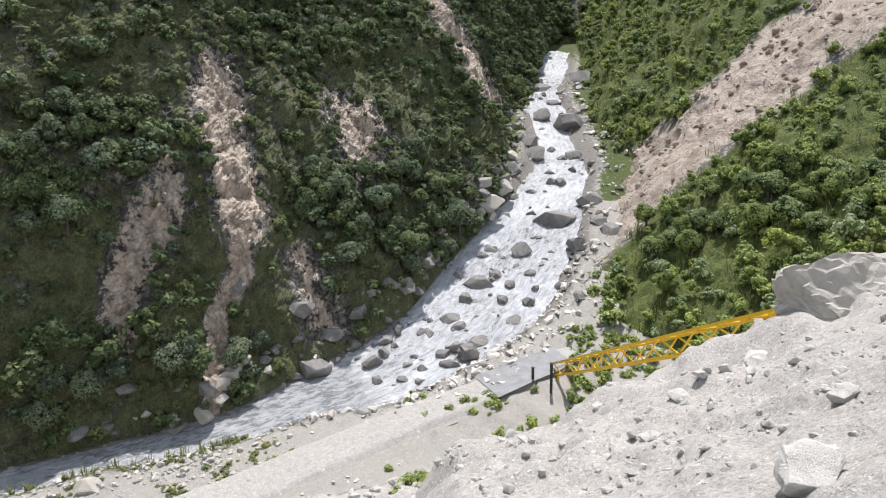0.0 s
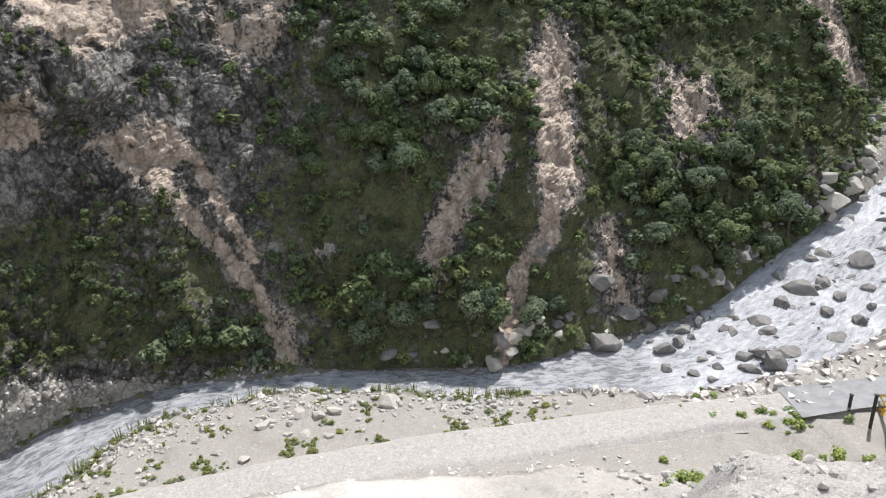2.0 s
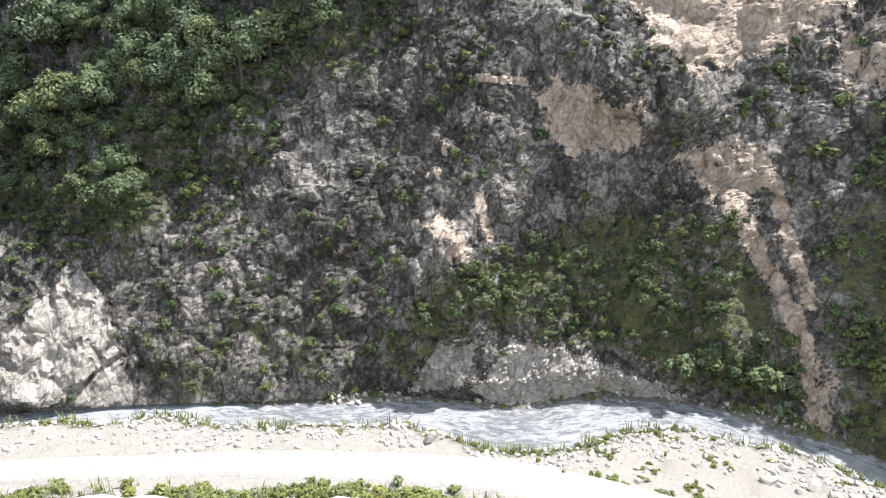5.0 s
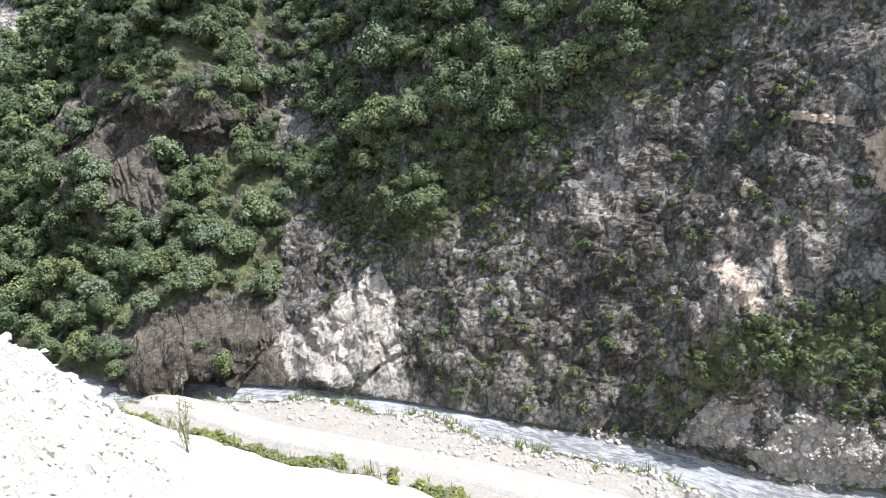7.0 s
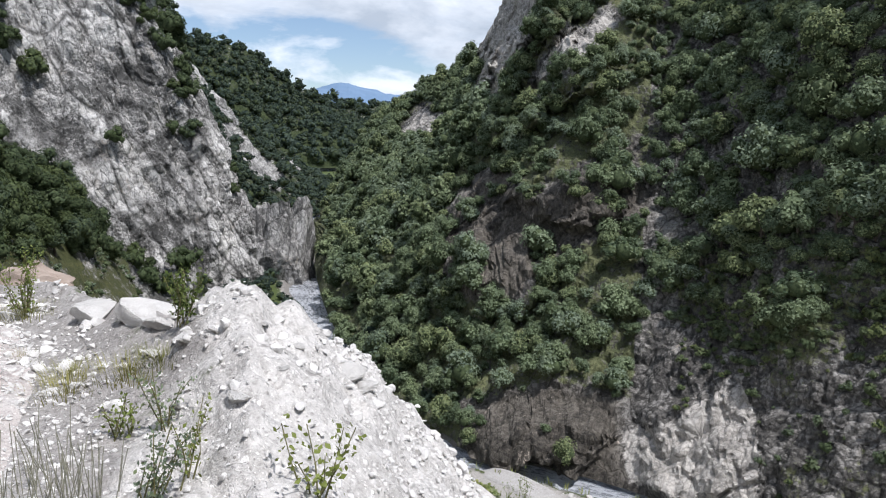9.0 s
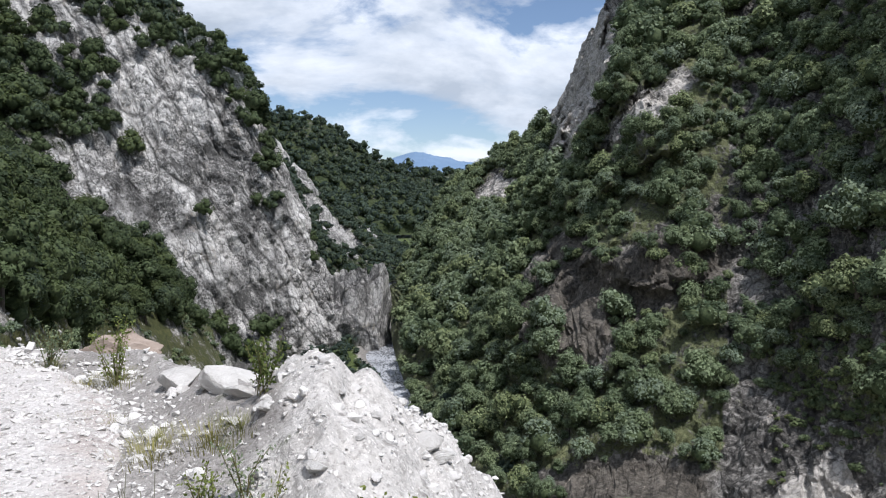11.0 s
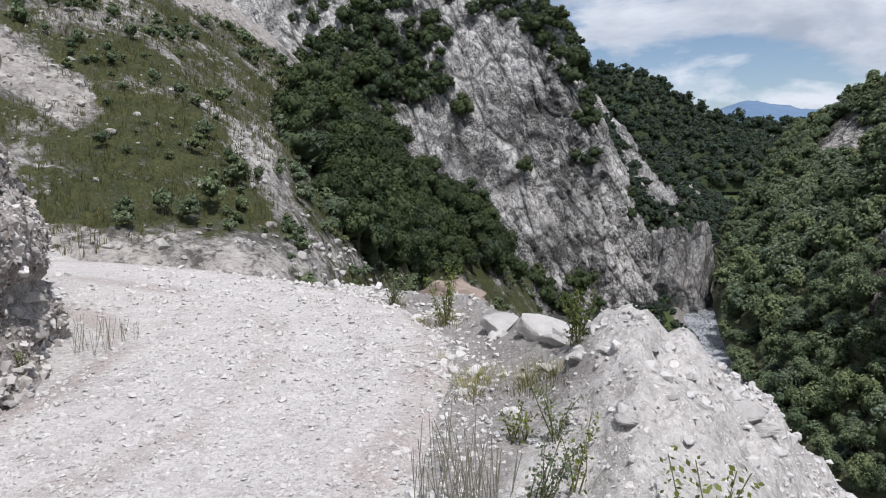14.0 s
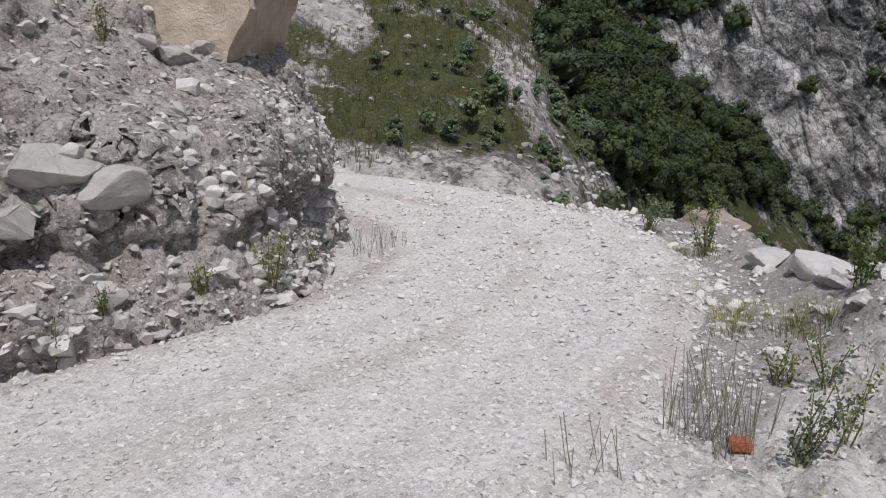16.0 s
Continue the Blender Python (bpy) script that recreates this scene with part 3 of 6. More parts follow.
def build_water():
    n = len(stream_line)
    g = ribbon("water", stream_line, stream_half + 1.4, 0, WATER, 31)
    p = g.reshape(-1, 3)
    fall = np.abs(np.gradient(stream_line[:, 2])) / (np.linalg.norm(np.gradient(stream_line[:, :2], axis=0), axis=1) + 1e-6)
    w = np.tile(np.linspace(-1, 1, 31), n)
    rush = np.repeat(smooth(0.01, 0.12, fall), 31)
    p[:, 2] += -0.25 + (0.12 + 0.35 * rush) * fbm(p, 2.2, 4, 31) + 0.08 * fbm(p, 0.7, 3, 32)
    foam = 0.40 + 0.12 * rush + 0.16 * fbm(p, 5, 3, 33)
    me = mesh_of("water", p, grid_faces(n, 31)[:, ::-1], WATER, {"foam": foam, "along": np.repeat(np.concatenate([[0], np.cumsum(np.linalg.norm(np.diff(stream_line, axis=0), axis=1))]), 31), "across": w * np.repeat(stream_half + 1.4, 31)})
    return tagged(new("water", me), "white foaming mountain stream tumbling between boulders", "stream", kind="structure")


build_water()


# ---- hillsides ----
def loft(feet, tops, nu, nv, power=1.0, ribs=(14, 2.4), crags=(4.0, 1.0), seed=1, rocks=(), grain=None, stretch=0.6):
    """A hillside between a foot line and a top line, roughened along its normals."""
    a, b = catmull(feet, nu), catmull(tops, nu)
    v = np.linspace(0, 1, nv)
    g = a[:, None, :] + (b - a)[:, None, :] * v[None, :, None]
    g[..., 2] = a[:, None, 2] + (b - a)[:, None, 2] * (v[None, :] ** power)
    n = grid_normals(g)
    p = g.reshape(-1, 3)
    q = p.copy()
    q[:, 2] *= 0.3
    q += 3.0 * np.stack([fbm(p, 6, 2, seed + 31), fbm(p, 6, 2, seed + 32), fbm(p, 6, 2, seed + 33)], 1)
    d = ribs[1] * fbm(q, ribs[0], 3, seed) + crags[1] * fbm(p, crags[0], 5, seed + 7, 0.55, ridged=True)
    w = p + 1.2 * np.stack([fbm(p, 3, 3, seed + 41), fbm(p, 3, 3, seed + 42), fbm(p, 3, 3, seed + 43)], 1)
    if grain is not None:
        axis = np.array(grain) / np.linalg.norm(grain)
        w = w - axis * (w @ axis)[:, None] * stretch
    for size, height in rocks:
        d = d + height * blocks(w, size, seed + 51)
    fade = np.repeat(np.ones(nu), nv) * np.tile(smooth(0, 0.04, v), nu)
    p = p + n.reshape(-1, 3) * (d * fade)[:, None]
    return p.reshape(nu, nv, 3)


def station_lines(rows):
    return [ground_at(a, r, z) for a, r, z, *_ in rows], [bearing(*top) for *_, top in rows]


def hill(name, g, mat, scar, grass, label, category="hillside", flat=False, pale=None, stain_shade=None):
    nu, nv = g.shape[:2]
    p = g.reshape(-1, 3)
    me = mesh_of(name, p, grid_faces(nu, nv), mat, {"scar": scar, "grass": grass, "pale": scar * 0 if pale is None else pale, "stain_shade": scar * 0 if stain_shade is None else stain_shade}, flat)
    return tagged(new(name, me), label, category, kind="structure")


OPPOSITE = [(-2.3, 215, -29, (3.2, 0.9, 320)), (-1.0, 130, -29, (6.6, 3.6, 290)), (1.9, 98, -29, (10.0, 5.6, 255)), (6.0, 79, -29, (12.0, 8.8, 215)), (11, 70, -29, (14.6, 13.6, 185)),
            (17, 66.5, -29, (19, 19, 150)), (25, 63, -29, (27, 16, 130)), (34, 59, -28.8, (35, 14, 92)), (44, 55.8, -28.6, (45, 12, 76)), (57, 54.8, -28.6, (57, 11, 71)),
            (66, 53.9, -28.5, (65.5, 11, 71)), (75, 57.2, -28.5, (74, 11, 74)), (86, 58.0, -28.4, (85, 11, 78)), (100, 55.6, -28.2, (98, 11, 80)), (111, 56.2, -28.2, (108, 11, 84)), (119, 61.5, -27.5, (114, 11, 96))]
OPPOSITE_UP = [(126, 67, -26, (120, 11, 118)), (130, 75, -23.5, (125, 11, 135)), (135, 92, -19.5, (130, 11, 155)), (136.3, 122, -13.5, (133.5, 11, 185)), (138.0, 166, -5.5, (137, 10, 240)), (139.4, 185, -2.5, (140, 10, 260))]
far_wall = loft(*station_lines(OPPOSITE + OPPOSITE_UP), 900, 260, 0.92, (16, 3.6), (5.0, 0.45), 3, ((6.0, 0.9), (2.2, 0.30), (0.8, 0.28)))
fp = far_wall.reshape(-1, 3)
faz, fel = bearings(fp)
OUTCROPS = [(10.2, -7.6, 3.2, 4.6, 4.0), (12.6, -11.0, 3.4, 4.4, 4.0), (19.5, -4.5, 5.0, 3.4, 3.5), (29.3, -21.5, 5.6, 6.4, 2.0), (15.5, -22.5, 7, 2.8, 4.0), (12.8, 10, 4.4, 7.5, 8.0), (17.4, 5.6, 3.2, 3.2, 6.0), (12.6, 2.6, 2.2, 4, 6.0), (61, -20, 5, 6, 2.0), (76, -4, 7, 5, 2.5)]
for a0, e0, ra, re, push in OUTCROPS:
    k = push * smooth(0.0, 0.7, blob(faz + 3.2 * fbm(fp, 7, 4, 75), fel + 2.6 * fbm(fp, 5, 4, 76), a0, e0, ra, re))
    k = k + np.clip(np.abs(k) / 2, 0, 1) * 0.8 * blocks(fp * np.array([1, 1, 0.55]), 2.4, 78)
    fp[:, :2] -= fp[:, :2] / np.hypot(fp[:, 0], fp[:, 1])[:, None] * k[:, None]
faz, fel = bearings(fp)
far_wall = fp.reshape(far_wall.shape)
wob = 1.5 * fbm(fp, 5, 4, 70, 0.65)
saz, sel = faz + wob, fel + 2.0 * fbm(fp * np.array([1, 1, 0.4]), 4, 4, 71, 0.65)
# bare earth, outlined by bearing and rise: places, softness, strength
SCARS = [([(73.5, 2.5), (75.5, -1.4), (79.1, -3.5), (82, -2.8), (85.2, -1.6), (87, 0.8), (87, 5), (73, 5)], 0.5, 1.0), ([(86.8, -3.3), (89.5, -5), (92.1, -4.6), (93.7, 0.7), (87, 2)], 0.7, 0.62),
         ([(67.0, -4.3), (70, -4.4), (75.4, -6.3), (75.0, -9.0), (70.5, -9.8), (68.3, -8.6)], 0.5, 1.0), ([(77.7, -9.8), (80.5, -8.0), (84.4, -9.5), (84.9, -11), (82.9, -13.8), (82, -13.1)], 0.5, 0.95),
         ([(103.4, -17.5), (106.6, -12.5), (108.8, -8.6), (109.6, -12), (106.8, -16), (105.3, -20), (103.6, -23.3), (102.9, -20)], 0.6, 1.0), ([(112.6, -0.6), (114.4, -3.8), (115.0, -10.5), (115.6, -14.8), (113.4, -16), (112.2, -12), (111.2, -5.2)], 0.7, 1.05)]
SLIPS = [([(121.2, -4.2), (124.3, -6.4), (126.0, -10.3), (124, -11.4), (121.4, -9.8)], 0.8, 0.75), ([(57.4, -29), (60.1, -25.9), (62.4, -25.0), (61.7, -28.8)], 0.3, 1.0),
         ([(62.9, -29), (65, -26.3), (66.6, -24.6), (69, -25.3), (72.4, -25.6), (75, -26.3), (80, -27.6), (80.5, -29.3), (67.6, -30.5)], 0.4, 0.95), ([(58.0, -14.8), (61, -15.5), (62.7, -18.8), (60.2, -18.9)], 0.5, 0.72),
         ([(117.0, -16.6), (118.4, -17), (121.4, -23.8), (118.8, -23.6)], 0.6, 0.7), ([(89.5, -23.5), (91.5, -24), (92.3, -28), (89.8, -28)], 0.5, 0.8)]
CHUTES = [([(113.4, -15.0), (113.2, -18.2), (110.9, -21.3), (109.6, -27.6)], 1.1, 1.3), ([(82.9, -13.4), (85.5, -17.3), (88.2, -20.5), (89.4, -24.1), (90.8, -27.2)], 1.0, 1.0), ([(84.8, -10.8), (86.9, -15.5), (89.0, -19.3)], 0.8, 0.95),
          ([(129.3, 1.8), (131.8, -1.8), (133.9, -6.1)], 1.1, 0.85), ([(62.6, -4.3), (66.2, -4.6)], 0.45, 1.0), ([(62.8, -13.6), (64.0, -16.8)], 0.6, 0.9), ([(60.2, -9.6), (59.0, -12.2)], 0.9, 0.55)]
fscar = np.zeros(len(fp))
for pts, soft, strength in SCARS + SLIPS:
    fscar = np.maximum(fscar, strength * patch(saz * 0.8 + faz * 0.2, sel * 0.7 + fel * 0.3, pts, 1.7 * soft))
for pts, width, strength in CHUTES:
    fscar = np.maximum(fscar, strength * stroke(saz * 0.3 + faz * 0.7, fel, pts, width))
# white faces: the nose of the wall, upper crags, a fresh break
nose = patch(faz + 0.3 * wob, fel + 0.2 * wob, [(23.5, -22.0), (26.6, -21.2), (30.3, -18.3), (32.2, -17.8), (33.6, -21), (34.3, -27.5), (24.4, -25.6)], 0.6)
crags = np.maximum.reduce([patch(faz + 0.5 * wob, fel + 0.4 * wob, pts, 0.6) for pts in (
    [(10.4, 11), (11.2, 2.2), (13, 3.6), (14.8, 8), (16.4, 15), (12, 15)], [(17.4, 6.0), (20.4, 9.6), (21.2, 9.2), (19.9, 6.6), (18, 5.2)], [(14.2, 2.0), (15.2, 4.6), (17.6, 8.4), (18.7, 8.0), (16.2, 4.0), (15.2, 2.2)], [(4.8, 0.0), (6.6, 2.3), (8.4, 1.6), (7, 0.0)])])
fpale = np.maximum.reduce([nose, 1.15 * np.maximum(*[patch(saz, fel * 0.6 + sel * 0.4, pts, 0.5) for pts, *_ in SLIPS[1:3]]), 0.9 * crags, blob(faz, fel, 94.7, -19.2, 1.3, 0.9), blob(faz, fel, 64.3, -19.7, 1.5, 0.7)])
# brown cliff faces; on the lower one the overhang's shade is painted in too
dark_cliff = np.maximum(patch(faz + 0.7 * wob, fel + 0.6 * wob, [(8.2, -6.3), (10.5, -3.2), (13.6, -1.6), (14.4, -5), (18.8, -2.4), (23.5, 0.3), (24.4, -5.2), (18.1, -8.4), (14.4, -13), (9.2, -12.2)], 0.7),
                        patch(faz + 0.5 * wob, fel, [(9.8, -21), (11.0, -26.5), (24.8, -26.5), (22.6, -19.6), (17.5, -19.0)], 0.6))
slope_green = patch(faz + 0.5 * wob, fel + 0.4 * wob, [(55, -26), (59.3, -20.2), (63.3, -20.3), (69.4, -15.2), (72.6, -13.2), (82.2, -13.8), (85.2, -18), (88.2, -21), (89.5, -25), (89.8, -27.4), (84, -26.8), (74, -25.4), (66.4, -24.0), (62.4, -24.2), (58, -28)], 1.2)
FOREST_EDGE = np.interp(faz, [24, 26.8, 29.9, 34.8, 39, 45.8, 52, 55.2, 60], [-26, -13.4, -12.4, -13.4, -8.8, -6.6, 0.2, 3.6, 9])
mossy = smooth(7.0, 0.5, np.abs(fel - FOREST_EDGE)) * (faz > 27) * (faz < 62)
fgrass = 0.25 + 0.30 * fbm(fp, 8, 4, 72, 0.6) + 0.40 * smooth(86, 95, faz) + 0.30 * slope_green + 0.20 * mossy + 0.10 * smooth(-19, -25, fel) * (faz > 34) * (faz < 60)
fgrass = np.where(faz < 24, 0.62, fgrass) - 0.9 * fscar - 0.9 * fpale - 0.60 * dark_cliff - 0.45 * patch(faz, fel, [(26.6, -13.6), (31, -13), (34.6, -21), (35, -28), (23, -26), (23, -21)], 0.8)
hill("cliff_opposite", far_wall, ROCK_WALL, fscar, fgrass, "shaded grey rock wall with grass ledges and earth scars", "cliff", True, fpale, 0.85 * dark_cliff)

GULLY_SIDE = [(140.4, 190, -2.0, (143, 10, 260)), (140.6, 160, -6.0, (147, 10, 220)), (141.5, 118, -14.5, (152, 10, 190)), (143.2, 97, -19.5, (156, 10, 165)), (142.6, 83, -22.5, (160, 9, 148)), (140.8, 70, -25.6, (164, 8, 135)),
              (141.8, 59.5, -27.6, (168, 7, 120)), (148, 54, -27.0, (172, 7, 112)), (156, 52, -25, (176, 7, 108)), (166, 58, -22, (181, 7, 110)), (182, 75, -18, (192, 7, 115))]
gully = loft(*station_lines(GULLY_SIDE), 300, 240, 1.05, (12, 1.8), (3.5, 0.6), 23)
gp = gully.reshape(-1, 3)
gaz, gel = bearings(gp)
gscar = np.maximum(stroke(gaz + fbm(gp, 6, 3, 80), gel + fbm(gp, 5, 3, 81), [(141.5, -17), (144.5, -13.5), (149.5, -8.5), (155, -3), (162, 2)], 2.9), stroke(gaz, gel, [(140.5, -24), (141.5, -19)], 1.2))
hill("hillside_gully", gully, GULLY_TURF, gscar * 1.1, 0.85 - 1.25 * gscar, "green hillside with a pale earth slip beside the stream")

HEAD = [(112, 262, -6, (112, 16, 330)), (124, 258, -4, (124, 16, 330)), (134, 206, -2, (133, 16, 300)), (139.5, 182, -5, (140, 15, 290)), (146, 206, -2, (147, 15, 300)), (156, 262, -4, (157, 16, 330)), (170, 272, -6, (170, 18, 330))]
head = loft(*station_lines(HEAD), 160, 80, 1.0, (24, 5), (8, 1.6), 29)
hp = head.reshape(-1, 3)
haz, hel = bearings(hp)
hill("hillside_head", head, ROCK_WALL, 0.5 * stroke(haz, hel, [(129, 5), (131, 1)], 1.0), 0.5 + 0.3 * fbm(hp, 14, 3, 83), "green slopes closing the head of the gully")

GRASS_HILL = [(-100, 30, -0.5, (-100, 25, 60)), (-80, 24, -0.6, (-80, 22, 60)), (-62, 22, -0.8, (-64, 20, 62)), (-50, 21, -0.8, (-52, 17, 66)), (-42, 20.5, -0.8, (-44, 15, 72)),
              (-35, 21, -1.2, (-37, 11, 82)), (-30, 24, -3.5, (-32.5, 7, 86)), (-26, 32, -8, (-29, 3.2, 90)), (-22, 46, -15, (-25, 0, 95)), (-18, 66, -21, (-20, -3.6, 102)), (-13, 88, -26, (-15.5, -9.5, 108))]
meadow = loft(*station_lines(GRASS_HILL), 420, 260, 1.0, (10, 0.9), (2.2, 0.28), 41)
mp = meadow.reshape(-1, 3)
maz, mel = bearings(mp)
mw = 1.2 * fbm(mp, 4, 3, 90)
mscar = np.maximum.reduce([stroke(maz + mw, mel + mw * 0.5, [(-41, 12.5), (-36, 10.5), (-32, 8.5)], 1.6), stroke(maz + mw, mel, [(-54, 8), (-50, 5)], 2.4), 0.42 * stroke(maz + mw, mel + mw * 0.4, [(-37, 2), (-35, -3), (-33, -6), (-30, -7.5)], 1.7),
                           0.6 * stroke(maz + mw, mel + mw * 0.3, [(-54, -6.5), (-45, -6.5), (-40, -7), (-33, -7.5)], 2.9)])
hill("hillside_grass", meadow, TURF_HILL, mscar * 0.9, 0.60 + 0.55 * fbm(mp, 4, 5, 91, 0.7) - 0.75 * mscar, "grassy hillside strewn with pale stones")

LIME = [(-48, 105, 2, (-50, 21, 180)), (-41, 112, -3, (-43, 18, 188)), (-34, 120, -10, (-36, 17, 190)), (-28, 112, -16, (-31, 16, 180)), (-22, 118, -22, (-26, 15.5, 176)), (-16, 126, -26, (-21, 14.5, 172)), (-11, 136, -28, (-17.8, 12.3, 168)), (-7.5, 146, -29, (-14.3, 9.4, 164)), (-5.6, 154, -29, (-12.2, 6.5, 172)),
        (-6.2, 176, -29, (-14, 11, 205)), (-8.5, 205, -29, (-17, 13, 250))]
lime = loft(*station_lines(LIME), 420, 250, 1.0, (20, 3.0), (5.0, 0.9), 61, ((13.0, 3.4), (4.5, 1.5), (1.7, 0.5)), bearing(-5.7, -11.4, 150) - bearing(-14, 8.8, 164), 0.6)
lp = lime.reshape(-1, 3)
laz, lel = bearings(lp)
slab = hill("cliff_limestone", lime, SLAB, 0.1 + 0 * laz, 0.12 + 0.2 * fbm(lp, 14, 3, 95) + 0.5 * blob(laz, lel, -28, 7, 7, 7), "steep pale limestone slab rising above the gorge", "cliff", True)
dip = np.array(bearing(-5.7, -11.4, 150) - bearing(-14, 8.8, 164))
dip /= np.linalg.norm(dip)
level = np.cross(dip, np.array([math.sin(radians(-14)), math.cos(radians(-14)), 0]))
level /= np.linalg.norm(level)
for axis, way in (("down_dip", dip), ("across_dip", level)):
    slab.data.attributes.new(axis, "FLOAT", "POINT").data.foreach_set("value", (lp @ way).astype(np.float32))

BEHIND = [(-9, 190, -29, (-26, 22, 330)), (-7.5, 215, -29, (-18.4, 15.0, 330)), (-6.0, 230, -28, (-14.2, 9.6, 340)), (-4.6, 245, -28, (-10.6, 4.2, 360)), (-3.0, 262, -28, (-6.6, -0.6, 380)), (-1.6, 280, -28, (-3.0, -2.5, 400)), (0, 310, -28, (0, -4, 440))]
behind = loft(*station_lines(BEHIND), 240, 160, 0.9, (26, 5), (9, 1.4), 77, ((14, 5.0),))
bp = behind.reshape(-1, 3)
baz, bel = bearings(bp)
bscar = np.maximum.reduce([stroke(baz + 0.5 * fbm(bp, 12, 3, 78), bel, pts, w) for pts, w in (([(-10.2, 4.4), (-9, 3), (-7.8, 1.2)], 1.0), ([(-8.2, 0), (-6.8, -1.4), (-4.8, -3.6)], 0.9), ([(-12, 8.5), (-11.2, 6)], 0.7), ([(-16.5, 14), (-14.2, 11.5)], 1.0), ([(-4, -1.5), (-3.4, -2.6)], 0.5))])
hill("hillside_behind", behind, LIMESTONE, 0 * baz, 0.62 - 0.8 * bscar, "wooded spur with pale rock bands")

RIDGE = [(-40, 520, -25, (-30, 22, 760)), (-20, 520, -25, (-13.6, 10.6, 760)), (-12, 540, -25, (-11.2, 7.0, 780)), (-9, 560, -25, (-9.4, 6.5, 800)), (-6.5, 580, -25, (-6.8, 5.6, 830)), (-4, 600, -25, (-4.6, 3.9, 860)), (0, 620, -25, (-0.8, 2.7, 900)), (4, 640, -25, (3.4, 1.8, 940)), (9, 660, -25, (9, 2.2, 980))]
ridge = loft(*station_lines(RIDGE), 240, 110, 0.9, (60, 12), (22, 6), 87)
rp = ridge.reshape(-1, 3)
raz, rel_ = bearings(rp)
hill("hillside_ridge", ridge, LIMESTONE, 0 * raz, 0.72 + 0.2 * fbm(rp, 60, 2, 88), "distant wooded ridge closing the valley")
FAR = [(-14, 2300, -25, (-10, 2.2, 2900)), (-4, 2300, -25, (-3, 3.3, 2900)), (0, 2300, -25, (0.3, 4.0, 2900)), (3, 2300, -25, (2.3, 3.65, 2900)), (8, 2300, -25, (6, 3.3, 2900)), (14, 2300, -25, (13, 3, 2900))]
hills = loft(*station_lines(FAR), 120, 30, 0.8, (300, 20), (100, 8), 99)
# the blue of distance haze is painted as the hills' base colour
BLUE = plain_material("haze_tinted_hills", (0.12, 0.19, 0.29), (0.14, 0.21, 0.31), 1.0, 0.01)
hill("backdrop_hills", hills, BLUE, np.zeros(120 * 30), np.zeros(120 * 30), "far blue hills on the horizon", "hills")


# ---- building blocks for things ----
def place_ground(az, el):
    """Where the line of sight at a bearing and rise meets the ground."""
    r = np.geomspace(1.5, 260, 1600)
    a = radians(az)
    z = ground_height(r * math.sin(a), r * math.cos(a))[0]
    hit = np.nonzero(z >= EYE[2] + r * math.tan(radians(el)))[0]
    k = hit[0] if len(hit) else 900
    return Vector((r[k] * math.sin(a), r[k] * math.cos(a), z[k])), r[k]


class Slope:
    """A hillside's grid with its bearings, to set things on it."""

    def __init__(self, g):
        self.g, self.n = g, grid_normals(g)
        if np.mean(self.n[..., 2]) < 0:
            self.n = -self.n
        self.az, self.el = [q.reshape(g.shape[:2]) for q in bearings(g.reshape(-1, 3))]

    def at(self, az, el):
        k = np.argmin((self.az - az) ** 2 + (self.el - el) ** 2)
        p = self.g.reshape(-1, 3)[k]
        return Vector(p), float(np.hypot(p[0], p[1]))

    def scatter(self, density, spacing, rng, limit):
        """Random places by density (0 to 1 at each point of the grid), kept apart."""
        c = self.g[:-1, :-1]
        du, dv = self.g[1:, :-1] - c, self.g[:-1, 1:] - c
        area = np.linalg.norm(np.cross(du, dv), axis=2)
        w = (area * np.clip(density.reshape(self.az.shape)[:-1, :-1], 0, 1)).ravel()
        tot = w.sum()
        n = int(min(limit, 1.7 * tot / spacing ** 2))
        if n < 1:
            return np.zeros((0, 3)), np.zeros((0, 3))
        k = rng.choice(len(w), n, p=w / tot)
        i, j = np.divmod(k, c.shape[1])
        s, t = rng.random((2, n, 1))
        p = c[i, j] + du[i, j] * s + dv[i, j] * t
        cells, keep = set(), []
        for m, key in enumerate(map(tuple, np.floor(p / (spacing * 0.8)).astype(int))):
            if key not in cells:
                cells.add(key)
                keep.append(m)
        return p[keep], self.n[i[keep], j[keep]]


SIDES = {"opposite": Slope(far_wall), "head": Slope(head), "gully": Slope(gully), "meadow": Slope(meadow), "lime": Slope(lime), "behind": Slope(behind), "ridge": Slope(ridge)}


def part(name, bm_or_mesh, mat, parent, label=""):
    """Links one mesh as a part under a thing."""
    if isinstance(bm_or_mesh, bmesh.types.BMesh):
        me = bpy.data.meshes.new(name)
        bm_or_mesh.to_mesh(me)
        bm_or_mesh.free()
        me.materials.append(mat)
    else:
        me = bm_or_mesh
    ob = new(name, me)
    ob.parent = parent
    if label:
        ob["label"] = label
    return ob


